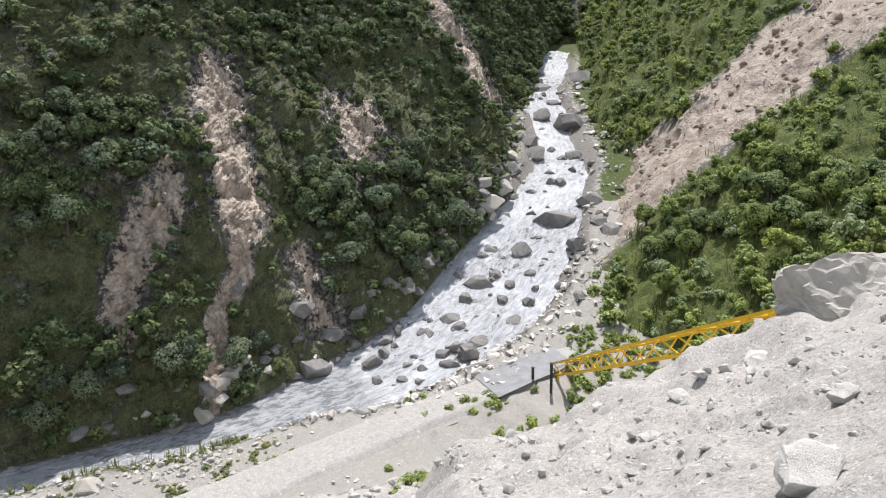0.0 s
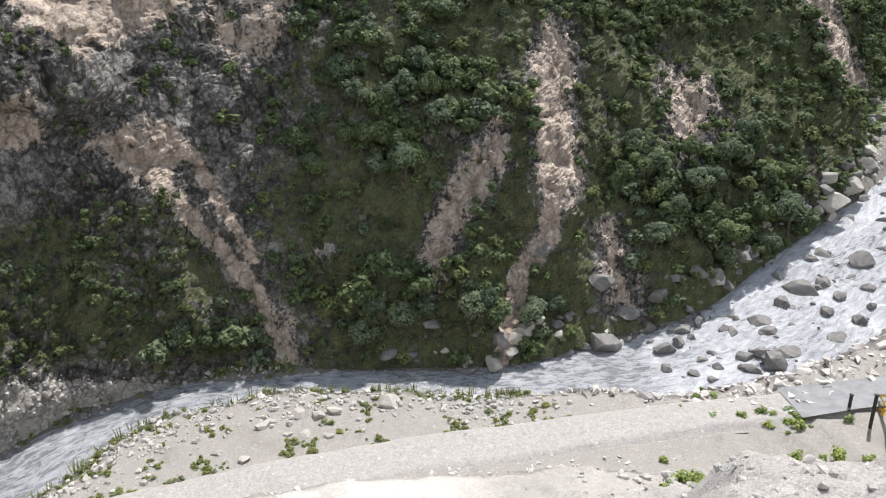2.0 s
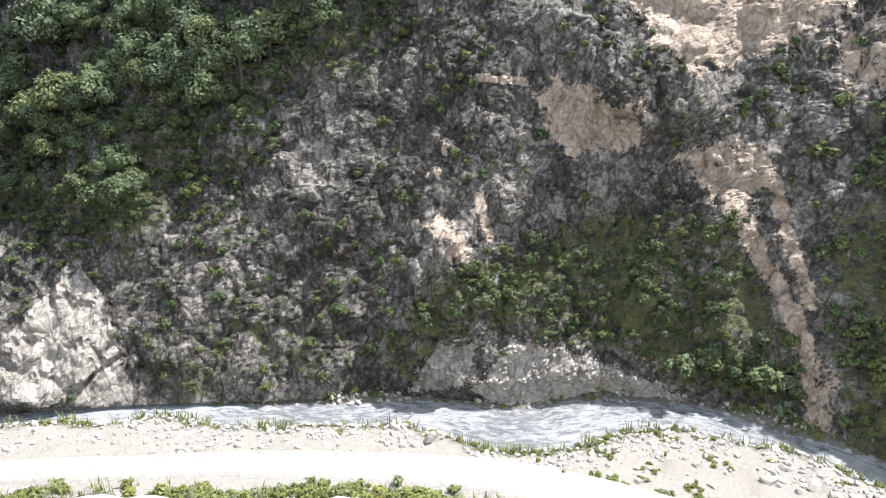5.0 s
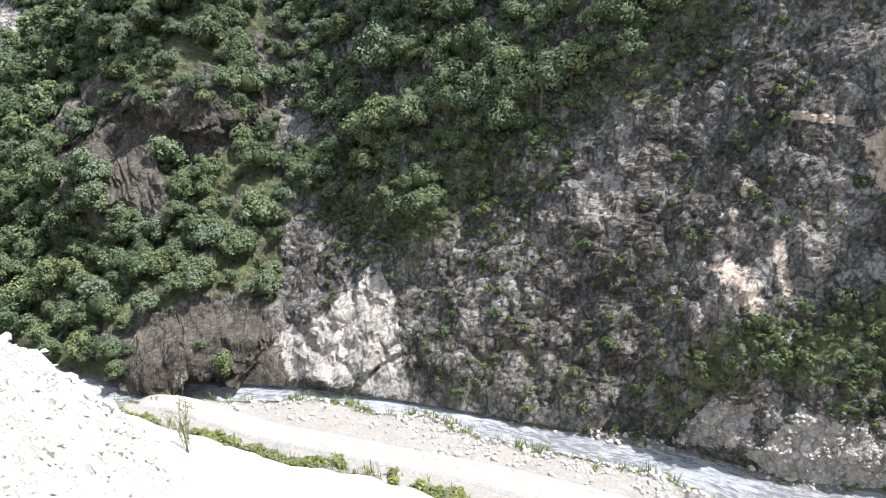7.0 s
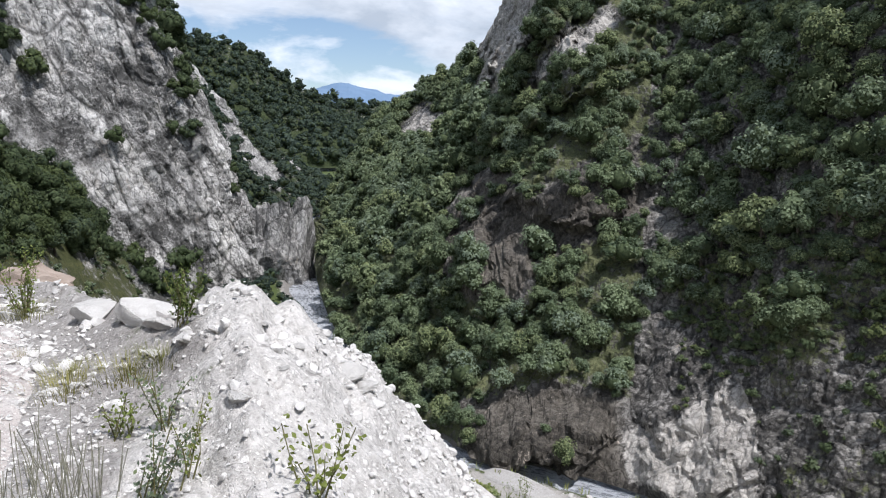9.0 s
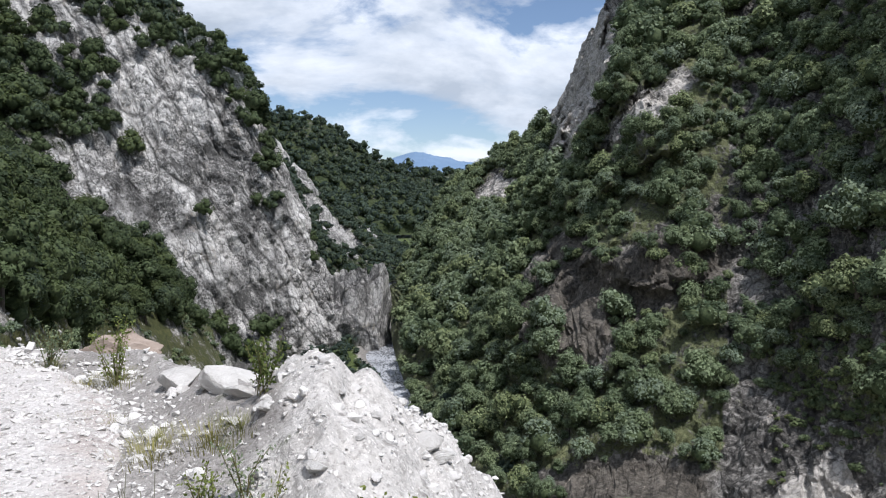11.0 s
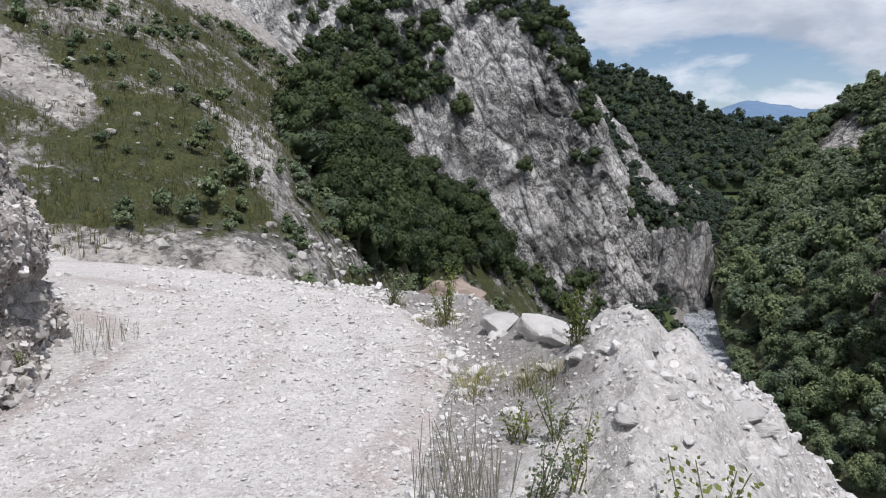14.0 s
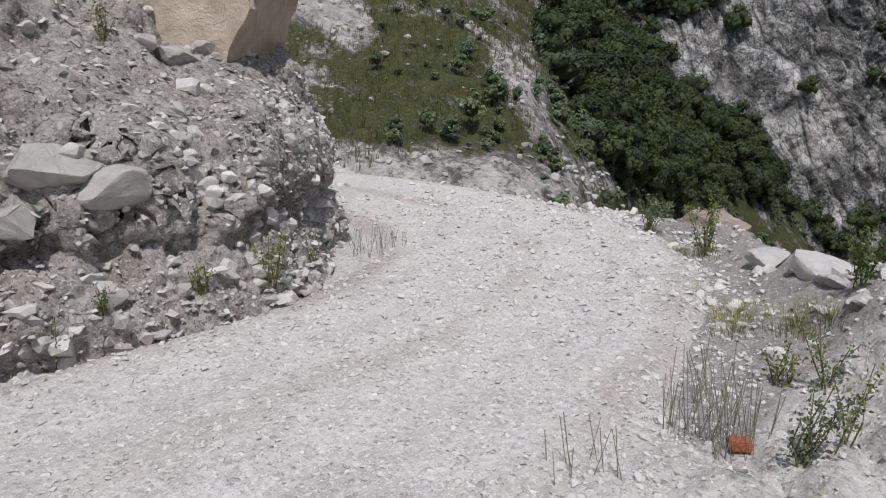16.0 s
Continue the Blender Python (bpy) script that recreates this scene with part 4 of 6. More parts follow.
def rock_shape(rng, sub=3, cuts=14, size=(1, 1, 1), rough=0.06, depth=(0.27, 0.48)):
    """Points and triangles of an angular boulder about one metre across, sitting on z = 0."""
    bm = bmesh.new()
    bmesh.ops.create_icosphere(bm, subdivisions=sub, radius=0.62)
    v = np.array([tuple(q.co) for q in bm.verts])
    f = np.array([[q.index for q in t.verts] for t in bm.faces])
    bm.free()
    for _ in range(cuts):
        n = rng.normal(size=3)
        n /= np.linalg.norm(n)
        over = v @ n - rng.uniform(*depth)
        v = v - np.clip(over, 0, None)[:, None] * n * 0.96
    if rough:
        d = fbm(v + rng.uniform(0, 50), 0.45, 4, 3, 0.6)
        v = v * (1 + rough * 2 * d)[:, None]
    v = v * np.array(size)
    v[:, 2] -= v[:, 2].min() + 0.16 * np.ptp(v[:, 2])
    return v, f


def chip_shape(rng, points, size):
    """An angular stone one unit across: the hull of a few random points."""
    d = rng.normal(size=(points, 3))
    d = d / np.linalg.norm(d, axis=1, keepdims=True) * rng.uniform(0.42, 0.6, (points, 1)) * np.array(size)
    bm = bmesh.new()
    for q in d:
        bm.verts.new(q)
    out = bmesh.ops.convex_hull(bm, input=bm.verts[:])
    bmesh.ops.delete(bm, geom=[g for g in out["geom_interior"] if isinstance(g, bmesh.types.BMVert)], context="VERTS")
    bm.verts.index_update()
    v = np.array([tuple(q.co) for q in bm.verts])
    f = np.array([[q.index for q in t.verts] for t in bm.faces])
    bm.free()
    v[:, 2] -= v[:, 2].min() * 0.3
    return v, f


def rock_mesh(name, rng, mat, **kw):
    v, f = rock_shape(rng, **kw)
    me = mesh_of(name, v, f, mat)
    me.set_sharp_from_angle(angle=radians(14))
    return me


rng = np.random.default_rng(7)
ROCKS = {}
for tone, mat in (("dark", DARK_STONE), ("pale", PALE_STONE), ("white", WHITE_STONE)):
    ROCKS[tone] = [rock_mesh("boulder", rng, mat, sub=4, cuts=16, size=(1.0, rng.uniform(0.7, 0.95), rng.uniform(0.55, 0.85)), rough=0.13 if tone == "white" else 0.05) for _ in range(6)]


ROCKS["block"] = [rock_mesh("boulder", rng, BLOCK_STONE, sub=4, cuts=11, size=(1.35, 1.0, rng.uniform(0.8, 1.0)), rough=0.05, depth=(0.2, 0.42)) for _ in range(6)]


ROCKS["pale_block"] = [rock_mesh("boulder", rng, WHITE_STONE, sub=4, cuts=12, size=(1.35, 1.0, 0.9), rough=0.09, depth=(0.22, 0.44)) for _ in range(6)]


def boulders(rows, tone, side, label, group, squash=1.0, sink=0.16):
    """Boulders at bearing, rise and width in degrees, on the ground or a hillside."""
    for k, (az, el, wide) in enumerate(rows):
        p, r = SIDES[side].at(az, el) if side else place_ground(az, el)
        s = wide / 57.3 * math.hypot(r, p.z - EYE[2]) * 1.02
        p.z -= sink * s * squash
        ob = new("boulder", ROCKS[tone][rng.integers(6)])
        ob.matrix_basis = Matrix.Translation(p) @ Matrix.Rotation(rng.uniform(0, 6.3), 4, "Z") @ Matrix.Rotation(rng.uniform(-0.3, 0.3), 4, "X") @ Matrix.Diagonal((s, s, s * squash, 1))
        tagged(ob, label, "boulder", group)


def joined(name, templates, places, mats, flat=False, slots=None):
    """One mesh of many copies of templates (points, faces); places hold a template number and a 3 x 4 transform."""
    vs, fs, ms, tones, base = [], [], [], [], 0
    trng = np.random.default_rng(len(places))
    for k, rot, pos in places:
        v, f = templates[k][:2]
        tones.append(np.full(len(v), trng.random()))
        vs.append(v @ rot.T + pos)
        fs.append(f + base)
        if slots:
            ms.append(templates[k][2])
        base += len(v)
    me = mesh_of(name, np.concatenate(vs), np.concatenate(fs), mats[0], {"tone": np.concatenate(tones)}, flat=flat)
    for m in mats[1:]:
        me.materials.append(m)
    if slots:
        me.polygons.foreach_set("material_index", np.concatenate(ms).astype(np.int32))
    return me


def turn(rng, s, tilt=0.0):
    a, t = rng.uniform(0, 6.283), rng.normal() * tilt
    c, d = math.cos(a), math.sin(a)
    e, f = math.cos(t), math.sin(t)
    return np.array([[c, -d, 0], [d, c, 0], [0, 0, 1]]) @ np.array([[1, 0, 0], [0, e, -f], [0, f, e]]) @ np.diag(np.broadcast_to(s, 3))


# ---- foliage ----
def cube_ball(n=2):
    """A ball of quads."""
    vs, fs, base = [], [], 0
    u = np.linspace(-1, 1, n + 1)
    for ax in range(3):
        for sg in (-1, 1):
            a, b = np.meshgrid(u, u, indexing="ij")
            p = np.zeros((n + 1, n + 1, 3))
            p[..., ax], p[..., (ax + 1) % 3], p[..., (ax + 2) % 3] = sg, a * sg, b
            p = p.reshape(-1, 3)
            vs.append(p / np.linalg.norm(p, axis=1, keepdims=True))
            fs.append(grid_faces(n + 1, n + 1)[:, ::-1] + base)
            base += len(p)
    return np.concatenate(vs), np.concatenate(fs)


def crown_shape(rng, leaves, leaf, lobes=7, height=1.0, core=6):
    """A crown about 2 across: small leaves over domed lobes set round balls coloured as inner shade. Points, triangles,
    slots.
    """
    out = rng.normal(size=(lobes, 3))
    out[:, 2] = np.abs(out[:, 2]) * 1.1 - 0.25
    out /= np.linalg.norm(out, axis=1, keepdims=True)
    cen = out * np.array([0.60, 0.60, 0.50 * height]) * rng.uniform(0.65, 1.05, (lobes, 1)) + np.array([0, 0, 0.50 * height])
    cen[0] = (0, 0, 0.5 * height)
    rad = rng.uniform(0.17, 0.36, lobes)
    rad[0] = 0.52
    pick = rng.choice(lobes, leaves, p=rad ** 2 / (rad ** 2).sum())
    d = rng.normal(size=(leaves, 3))
    d /= np.linalg.norm(d, axis=1, keepdims=True)
    d = d + 0.55 * out[pick] + np.array([0, 0, 0.35])
    d /= np.linalg.norm(d, axis=1, keepdims=True)
    p = cen[pick] + d * (rad[pick] * rng.uniform(0.86, 1.14, leaves))[:, None]
    nrm = d + rng.normal(size=(leaves, 3)) * 0.30 + np.array([0, 0, 0.15])
    nrm /= np.linalg.norm(nrm, axis=1, keepdims=True)
    t = np.cross(nrm, rng.normal(size=(leaves, 3)))
    t /= np.linalg.norm(t, axis=1, keepdims=True)
    b = np.cross(nrm, t)
    s = (leaf * rng.uniform(0.6, 1.4, leaves))[:, None]
    v = np.stack([p + t * s - nrm * s * 0.25, p - t * s * 0.6 + b * s * 0.75, p - t * s * 0.6 - b * s * 0.75], 1).reshape(-1, 3)
    f = np.arange(leaves * 3).reshape(-1, 3)
    slot = np.zeros(leaves)
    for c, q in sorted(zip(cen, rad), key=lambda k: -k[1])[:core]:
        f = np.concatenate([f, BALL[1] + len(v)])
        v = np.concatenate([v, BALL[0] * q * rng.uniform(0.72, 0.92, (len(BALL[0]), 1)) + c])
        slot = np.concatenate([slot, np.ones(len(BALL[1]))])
    return v, f, slot


def ico(sub):
    bm = bmesh.new()
    bmesh.ops.create_icosphere(bm, subdivisions=sub, radius=1.0)
    v = np.array([tuple(q.co) for q in bm.verts])
    f = np.array([[q.index for q in t.verts] for t in bm.faces])
    bm.free()
    return v, f


BALL = ico(1)
frng = np.random.default_rng(21)
NEAR_CROWNS = [crown_shape(frng, 700, 0.056, 18, frng.uniform(0.9, 1.3), 8) for _ in range(5)]
MID_CROWNS = [crown_shape(frng, 640, 0.058, 18, frng.uniform(0.9, 1.3), 8) for _ in range(6)]
FAR_CROWNS = [crown_shape(frng, 360, 0.075, 15, frng.uniform(0.9, 1.25), 8) for _ in range(6)]
TINY_CROWNS = [crown_shape(frng, 100, 0.150, 6, 1.0, 2) for _ in range(5)]
SMALL_CROWNS = [crown_shape(frng, 210, 0.100, 10, frng.uniform(0.9, 1.25), 4) for _ in range(6)]


def cover(name, side, density, spacing, size, crowns, label, mat, seed, limit=6000, sink=0.15):
    r_ = np.random.default_rng(seed)
    p, n = SIDES[side].scatter(density, spacing, r_, limit)
    places = []
    for q, nn in zip(p, n):
        s = r_.uniform(*size) * (0.55 + 0.75 * r_.random())
        places.append((r_.integers(len(crowns)), turn(r_, (s, s, s * r_.uniform(0.8, 1.15)), 0.15), q + nn * s * 0.10 + np.array([0, 0, s * (r_.random() * 0.6 - sink - 0.1)])))
    if not places:
        return None
    me = joined(name, crowns, places, [mat, CORE_BRIGHT if mat.name in ("sun_brightened_leaves", "verge_grass") else CORE], slots=True)
    return tagged(new(name, me), label, "shrubs", kind="stuff")


def noisy(p, size, seed, lo, hi):
    return smooth(lo, hi, fbm(p, size, 3, seed))


# forest on the opposite mountain
FOREST = np.maximum.reduce([smooth(27, 25, faz) * smooth(-25.5, -23.5, fel), (faz > 25) * (faz < 60) * smooth(-0.6, 0.6, fel - FOREST_EDGE + wob), 1.0 * blob(faz, fel, 103, -7, 9, 8), 0.9 * blob(faz, fel, 96, 0, 8, 4),
                            0.9 * blob(faz, fel, 126, -14.5, 7, 7), 0.8 * smooth(128, 134, faz) * smooth(-9, -5, fel), 0.9 * blob(faz, fel, 107, -24, 4, 4), 0.9 * blob(faz, fel, 117.5, -15, 3, 4), 0.8 * blob(faz, fel, 118, 0, 14, 4), 0.8 * blob(faz, fel, 99, -24, 6, 4), 0.7 * blob(faz, fel, 84, -26, 5, 2)])
BARE = np.maximum.reduce([patch(faz, fel, [(25.6, -14.2), (30.5, -13.2), (34.6, -21), (35, -28), (22.6, -26), (22.6, -21)], 0.6), 0.75 * dark_cliff * smooth(-0.25, 0.15, fbm(fp, 4, 3, 75)), crags])
FOREST = np.clip(FOREST - 2.6 * BARE - 2.6 * np.maximum(fscar, fpale), 0, 1) * np.maximum(smooth(-1.2, 0.4, faz), smooth(-4, -2, fel))
frange = np.hypot(fp[:, 0], fp[:, 1])
cover("forest_cover", "opposite", FOREST * (frange < 118) * (faz < 60), 2.3, (0.9, 2.7), MID_CROWNS, "dense dark green broadleaf forest on the steep slope", LEAF_DARK, 101, 5200)
cover("forest_cover_high", "opposite", FOREST * (frange >= 114) * (faz < 60), 3.2, (1.5, 3.6), FAR_CROWNS, "dense forest on the upper mountainside", LEAF_DARK, 102, 5600)
cover("thicket_cover", "opposite", FOREST * (faz >= 60), 1.9, (0.7, 1.9), SMALL_CROWNS, "dark green thicket between the earth scars", LEAF_SLOPE, 103, 3000)
sparse = (1.2 * smooth(86, 92, faz) + 0.10 + 0.6 * mossy) * noisy(fp, 6, 104, -0.45, 0.15) * (faz > 27) * (1 - fscar) * (1 - nose)
ledges = np.clip(1.4 * sparse + 0.75 * slope_green * noisy(fp, 3, 106, -0.4, 0.2), 0, 1) * (1 - fscar)
cover("bush_cover", "opposite", ledges * (faz < 86), 0.85, (0.3, 0.9), TINY_CROWNS, "scattered low bushes and ferns on rock ledges", LEAF_LEDGE, 105, 5200)
cover("slope_bushes", "opposite", ledges * (faz >= 86), 1.1, (0.4, 1.2), TINY_CROWNS, "green bushes and saplings among the earth scars", LEAF_SLOPE, 108, 4600)
# gully side
gbush = np.clip(0.3 + 0.7 * smooth(-0.4, 0.1, fbm(gp, 9, 3, 110)) - 1.6 * gscar, 0, 1) * (0.6 + 0.4 * smooth(-3, 1, (gaz - 146) * 0.75 - (gel + 20) * 0.6))
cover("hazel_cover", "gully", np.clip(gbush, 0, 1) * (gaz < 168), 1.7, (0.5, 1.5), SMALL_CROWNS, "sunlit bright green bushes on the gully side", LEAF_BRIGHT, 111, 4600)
cover("head_cover", "head", noisy(hp, 16, 113, -0.6, 0.1), 4.0, (1.8, 3.8), TINY_CROWNS, "bushes on the slopes at the gully head", LEAF_SLOPE, 114, 1500)
# left side
mrange = np.hypot(mp[:, 0], mp[:, 1])
mwood = smooth(-35.5, -32, maz - 0.95 * (mel - 3)) * smooth(-9.8, -8, mel)
cover("woodland_cover", "meadow", np.clip(mwood * smooth(34, 44, mrange) - 0.6 * mscar, 0, 1), 2.1, (1.2, 2.2), NEAR_CROWNS, "dark green trees below the limestone slab", LEAF_DEEP, 121, 1000)
cover("hillside_bushes", "meadow", np.clip(0.35 * noisy(mp, 4, 127, -0.1, 0.3) + 0.5 * mwood * (mrange < 40) + 0.25 * blob(maz, mel, -47, 9, 7, 3) - mscar, 0, 1), 0.8, (0.2, 0.65), SMALL_CROWNS, "low bushes on the grassy hillside", LEAF_DARK, 128, 1300)
lv = np.tile(np.linspace(0, 1, 250), 420)
ltrees = np.clip(np.maximum.reduce([blob(laz, lel, -28.5, 6.5, 6.5, 7), 1.0 * blob(laz, lel, -23.5, 8, 2.0, 4.5), smooth(0.90, 0.93, lv), blob(laz, lel, -18, 12.6, 4.5, 2.0), blob(laz, lel, -27, 9, 5, 3.5), 0.7 * blob(laz, lel, -14.5, -11.5, 5, 2.6), 0.9 * stroke(laz, lel, [(-19, 12), (-16, 10.5), (-13, 7), (-11, 2.5)], 0.8), 0.05 * noisy(lp, 9, 122, 0.1, 0.4)]) - 0.9 * blob(laz, lel, -27, 2.5, 4.0, 2.0), 0, 1)
cover("ledge_cover", "lime", ltrees, 3.0, (1.7, 3.2), FAR_CROWNS, "trees along the top of the limestone cliff", LEAF_DEEP, 123, 1600)
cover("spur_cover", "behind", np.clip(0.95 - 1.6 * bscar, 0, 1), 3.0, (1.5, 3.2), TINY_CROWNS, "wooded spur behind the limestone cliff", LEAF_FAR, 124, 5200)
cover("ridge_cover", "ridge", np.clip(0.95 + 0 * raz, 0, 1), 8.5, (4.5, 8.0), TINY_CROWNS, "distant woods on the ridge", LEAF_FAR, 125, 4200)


# ---- boulders in and beside the stream ----
boulders([(138.7, -15.7, 3.6), (133.6, -18.2, 2.0), (136.3, -18.5, 1.8), (138.2, -18.9, 1.8), (140.9, -17.6, 1.8), (131.9, -19.0, 1.8), (131.0, -17.4, 1.8), (132.7, -20.7, 2.7), (133.6, -21.5, 1.1),
          (130.4, -23.8, 2.2), (126.1, -26.9, 1.6), (132.6, -25.2, 2.5), (140.1, -8.2, 3.4), (140.4, -10.6, 1.9), (141.8, -13.9, 2.7), (140.8, -12.1, 2.0), (137.9, -7.7, 1.6), (137.8, -5.5, 1.6), (138.7, -6.6, 1.3)],
         "dark", "", "wet dark grey boulder parting the white stream", "boulders in the stream", 1.0)
boulders([(142.5, -15.5, 1.3), (143.4, -16.2, 2.0), (141.2, -4.6, 2.7), (136.0, -23.9, 1.7), (141.1, -21.4, 1.5), (135.0, -15.8, 1.0), (136.8, -9.7, 1.6), (136.1, -9.2, 1.3), (132.3, -14.6, 2.7), (137.3, -10.7, 1.8),
          (135.2, -11.3, 1.8), (134.6, -6.8, 2.2), (118.0, -26.4, 2.7), (106.3, -29.1, 2.3), (111.1, -26.8, 1.4), (114.6, -27.2, 1.8)], "dark", "", "grey boulder on the stream bank", "boulders on the bank")
boulders([(133.6, -14.2, 2.6), (134.6, -13.0, 2.2), (133.2, -12.6, 1.6), (135.4, -13.4, 1.3)], "pale", "opposite", "large pale boulder on the stream bank", "boulders on the bank", 0.9)
boulders([(117.8, -21.7, 2.2), (113.0, -19.5, 1.6), (125.2, -20.1, 1.6), (123.5, -20.8, 1.3)], "dark", "opposite", "grey rock block stuck in the slope", "blocks on the slope")
boulders([(88.1, -32.1, 1.3), (91.3, -31.6, 1.4), (93.0, -31.9, 1.2), (94.4, -31.7, 1.3), (99.2, -31.5, 1.8), (86.1, -34.2, 1.1), (84.0, -33.4, 0.9), (90.1, -33.0, 0.8), (93.7, -33.5, 0.9), (91.7, -33.1, 1.0), (82.5, -32.2, 0.8), (89.0, -31.0, 0.9)],
         "pale", "", "pale rounded boulder on the gravel bar", "boulders on the gravel bar", 0.8)
boulders([(70.8, -30.2, 1.6), (77.4, -28.9, 1.3), (79.4, -28.7, 1.3), (74.4, -28.7, 1.1), (106.6, -29.3, 2.5), (109.4, -29.6, 2.2), (111.5, -28.6, 2.0), (59.0, -32.7, 1.3), (62.7, -32.0, 1.3)], "dark", "", "grey boulder at the foot of the cliff", "boulders on the bank")
def spur_boulder():
    """The great weathered block half sunk in the gravel spur."""
    v, f = rock_shape(np.random.default_rng(12), 5, 12, (1.25, 1.0, 0.85), 0.05)
    v = v * (1 + 0.09 * blocks(v, 0.4, 13) + 0.10 * fbm(v, 0.3, 5, 14, 0.6) + 0.05 * blocks(v, 0.09, 15))[:, None]
    ob = new("boulder", mesh_of("boulder", v, f, PALE_STONE, flat=True))
    ob.matrix_basis = Matrix.Translation(ground_at(161.0, 19.5, -6.2)) @ Matrix.Rotation(0.6, 4, "Z") @ Matrix.Diagonal((3.3, 3.3, 3.1, 1))
    tagged(ob, "huge pale boulder embedded in the gravel spur", "boulder")


spur_boulder()
boulders([(155.1, -25.1, 2.7), (149.6, -28.4, 2.0), (147.3, -31.7, 1.6), (151.0, -26.4, 1.1), (159.6, -32.3, 5.4), (161.3, -26.3, 2.2), (136.5, -32.3, 0.9), (142.9, -29.7, 1.1)], "white", "", "pale angular block lying on the gravel spur", "blocks on the spur", 0.8)
# upper road and its berm
boulders([(-15.2, -13.3, 4.6), (-17.6, -13.0, 3.4), (-13.2, -14.2, 2.2)], "pale_block", "", "large white limestone boulder set in the berm", "rocks along the road", 0.62, 0.3)
boulders([(-6.1, -14.5, 1.2), (-14.2, -16.0, 2.0), (-11.7, -15.4, 2.2), (0.6, -18.2, 4.6), (-27.0, -9.5, 1.2), (-28.8, -9.5, 1.6), (-22.7, -14.9, 1.1), (-0.8, -14.6, 0.9), (-3.4, -16.3, 1.3), (-4.6, -17.9, 0.9),
          (-8.3, -19.9, 2.2), (-10.0, -20.6, 1.3), (1.8, -19.5, 2.7), (-19.4, -15.7, 0.9), (-20.6, -14.7, 0.8), (-26.5, -28.8, 1.3), (-31.3, -26.3, 1.3), (-35.5, -31.4, 2.7), (-22.4, -14.7, 0.9), (-57.9, -26.7, 1.3), (-61.3, -26.4, 1.2), (-60.0, -23.0, 1.1)],
         "white", "", "white limestone rock lying on the road berm", "rocks along the road", 0.62, 0.34)


# ---- lower road along the stream ----
LOWER = [(10.0, 68), (12.5, 63.5), (16, 60), (21, 55), (27, 51), (41, 46), (57, 43.2), (70, 41.8), (86, 40.6), (100, 41.4), (110, 43.0), (118, 45.2), (126, 48.6), (133, 51.6), (138, 54.5), (141, 56.5)]


def build_lower_road():
    line = catmull([ground_at(a, r, 0) for a, r in LOWER], 360)
    half = np.interp(np.linspace(0, 1, 360), [0, 0.3, 0.5, 0.7, 1], [1.7, 1.8, 2.8, 2.6, 1.8])
    g = ribbon("road", line, half, 0, ROAD_DUST, 25)
    p = g.reshape(-1, 3)
    z = ground_height(p[:, 0], p[:, 1])[0].reshape(360, 25)
    mid = np.median(z, axis=1)
    for _ in range(30):
        mid[1:-1] = (mid[:-2] + mid[1:-1] + mid[2:]) / 3
    w = np.linspace(-1, 1, 25)
    p[:, 2] = (mid[:, None] + 0.30 - 0.45 * smooth(0.6, 1.0, np.abs(w))[None, :]).ravel() + 0.06 * fbm(p, 2.5, 3, 44)
    me = mesh_of("road_lower", p, grid_faces(360, 25)[:, ::-1], TRACK_DUST)
    tagged(new("road_lower", me), "dusty white track along the stream bed", "road", kind="structure")
    k = slice(312, 350)
    q = g[k, 1:24].copy()
    q[..., 2] = mid[k, None] + 0.36
    me = mesh_of("road_patch", q.reshape(-1, 3), grid_faces(q.shape[0], q.shape[1])[:, ::-1], ASPHALT)
    tagged(new("road_patch", me), "wet grey asphalt stretch before the yellow truss", "road", kind="structure")


ASPHALT = plain_material("grey_asphalt", (0.19, 0.195, 0.205), (0.27, 0.275, 0.285), 0.45, 1.2)
build_lower_road()


# ---- cut bank above the road ----
BANK = [(-150, 5.2, -0.1, (-150, 34, 9)), (-110, 5.8, -0.1, (-108, 26, 9.5)), (-90, 6.3, -0.1, (-90, 20, 10)), (-78, 6.55, -0.1, (-79, 15, 10.6)), (-68, 6.55, -0.1, (-71, 10, 10.6)), (-60, 6.9, -0.1, (-63.5, 5.0, 10.2)), (-55, 7.6, -0.1, (-58.5, 2.6, 10.2)),
        (-52.2, 8.8, -0.1, (-55.6, 0.6, 11.0)), (-51.5, 10.6, -0.15, (-55, -1.0, 13)), (-54, 13.2, -0.3, (-57, 0.5, 15.5)), (-60, 15.5, -0.5, (-62, 3, 18)), (-75, 18, -0.5, (-75, 6, 20))]
RUBBLE = gravel_material("rubble_bank", (0.31, 0.275, 0.245), (0.52, 0.485, 0.45), (0.11, 0.09, 0.078), 7.0, 0.20, None, 0.8)
bank = loft(*station_lines(BANK), 420, 200, 0.8, (2.2, 0.34), (0.9, 0.24), 141, ((1.1, 0.16), (0.22, 0.07)))
# a cavity under the harder layer
bp_ = bank.reshape(-1, 3)
out = (0.26 + 0.16 * fbm(bp_, 1.5, 2, 142)) * smooth(0.75, 1.05, bp_[:, 2] + 0.25 * fbm(bp_, 1.2, 3, 143)) * (1 - smooth(1.6, 3.0, bp_[:, 2]))
bp_ += grid_normals(bank).reshape(-1, 3) * out[:, None]
bank = bp_.reshape(bank.shape)
tagged(new("bank_cut", mesh_of("bank_cut", bp_, grid_faces(420, 200), RUBBLE)), "rubbly grey road cutting with embedded stones", "bank", kind="structure")
SIDES["bank"] = Slope(bank)
top_line = bank[:, -1]
cap = np.stack([top_line, top_line + np.array([-7, 2.0, 2.6])], 1)
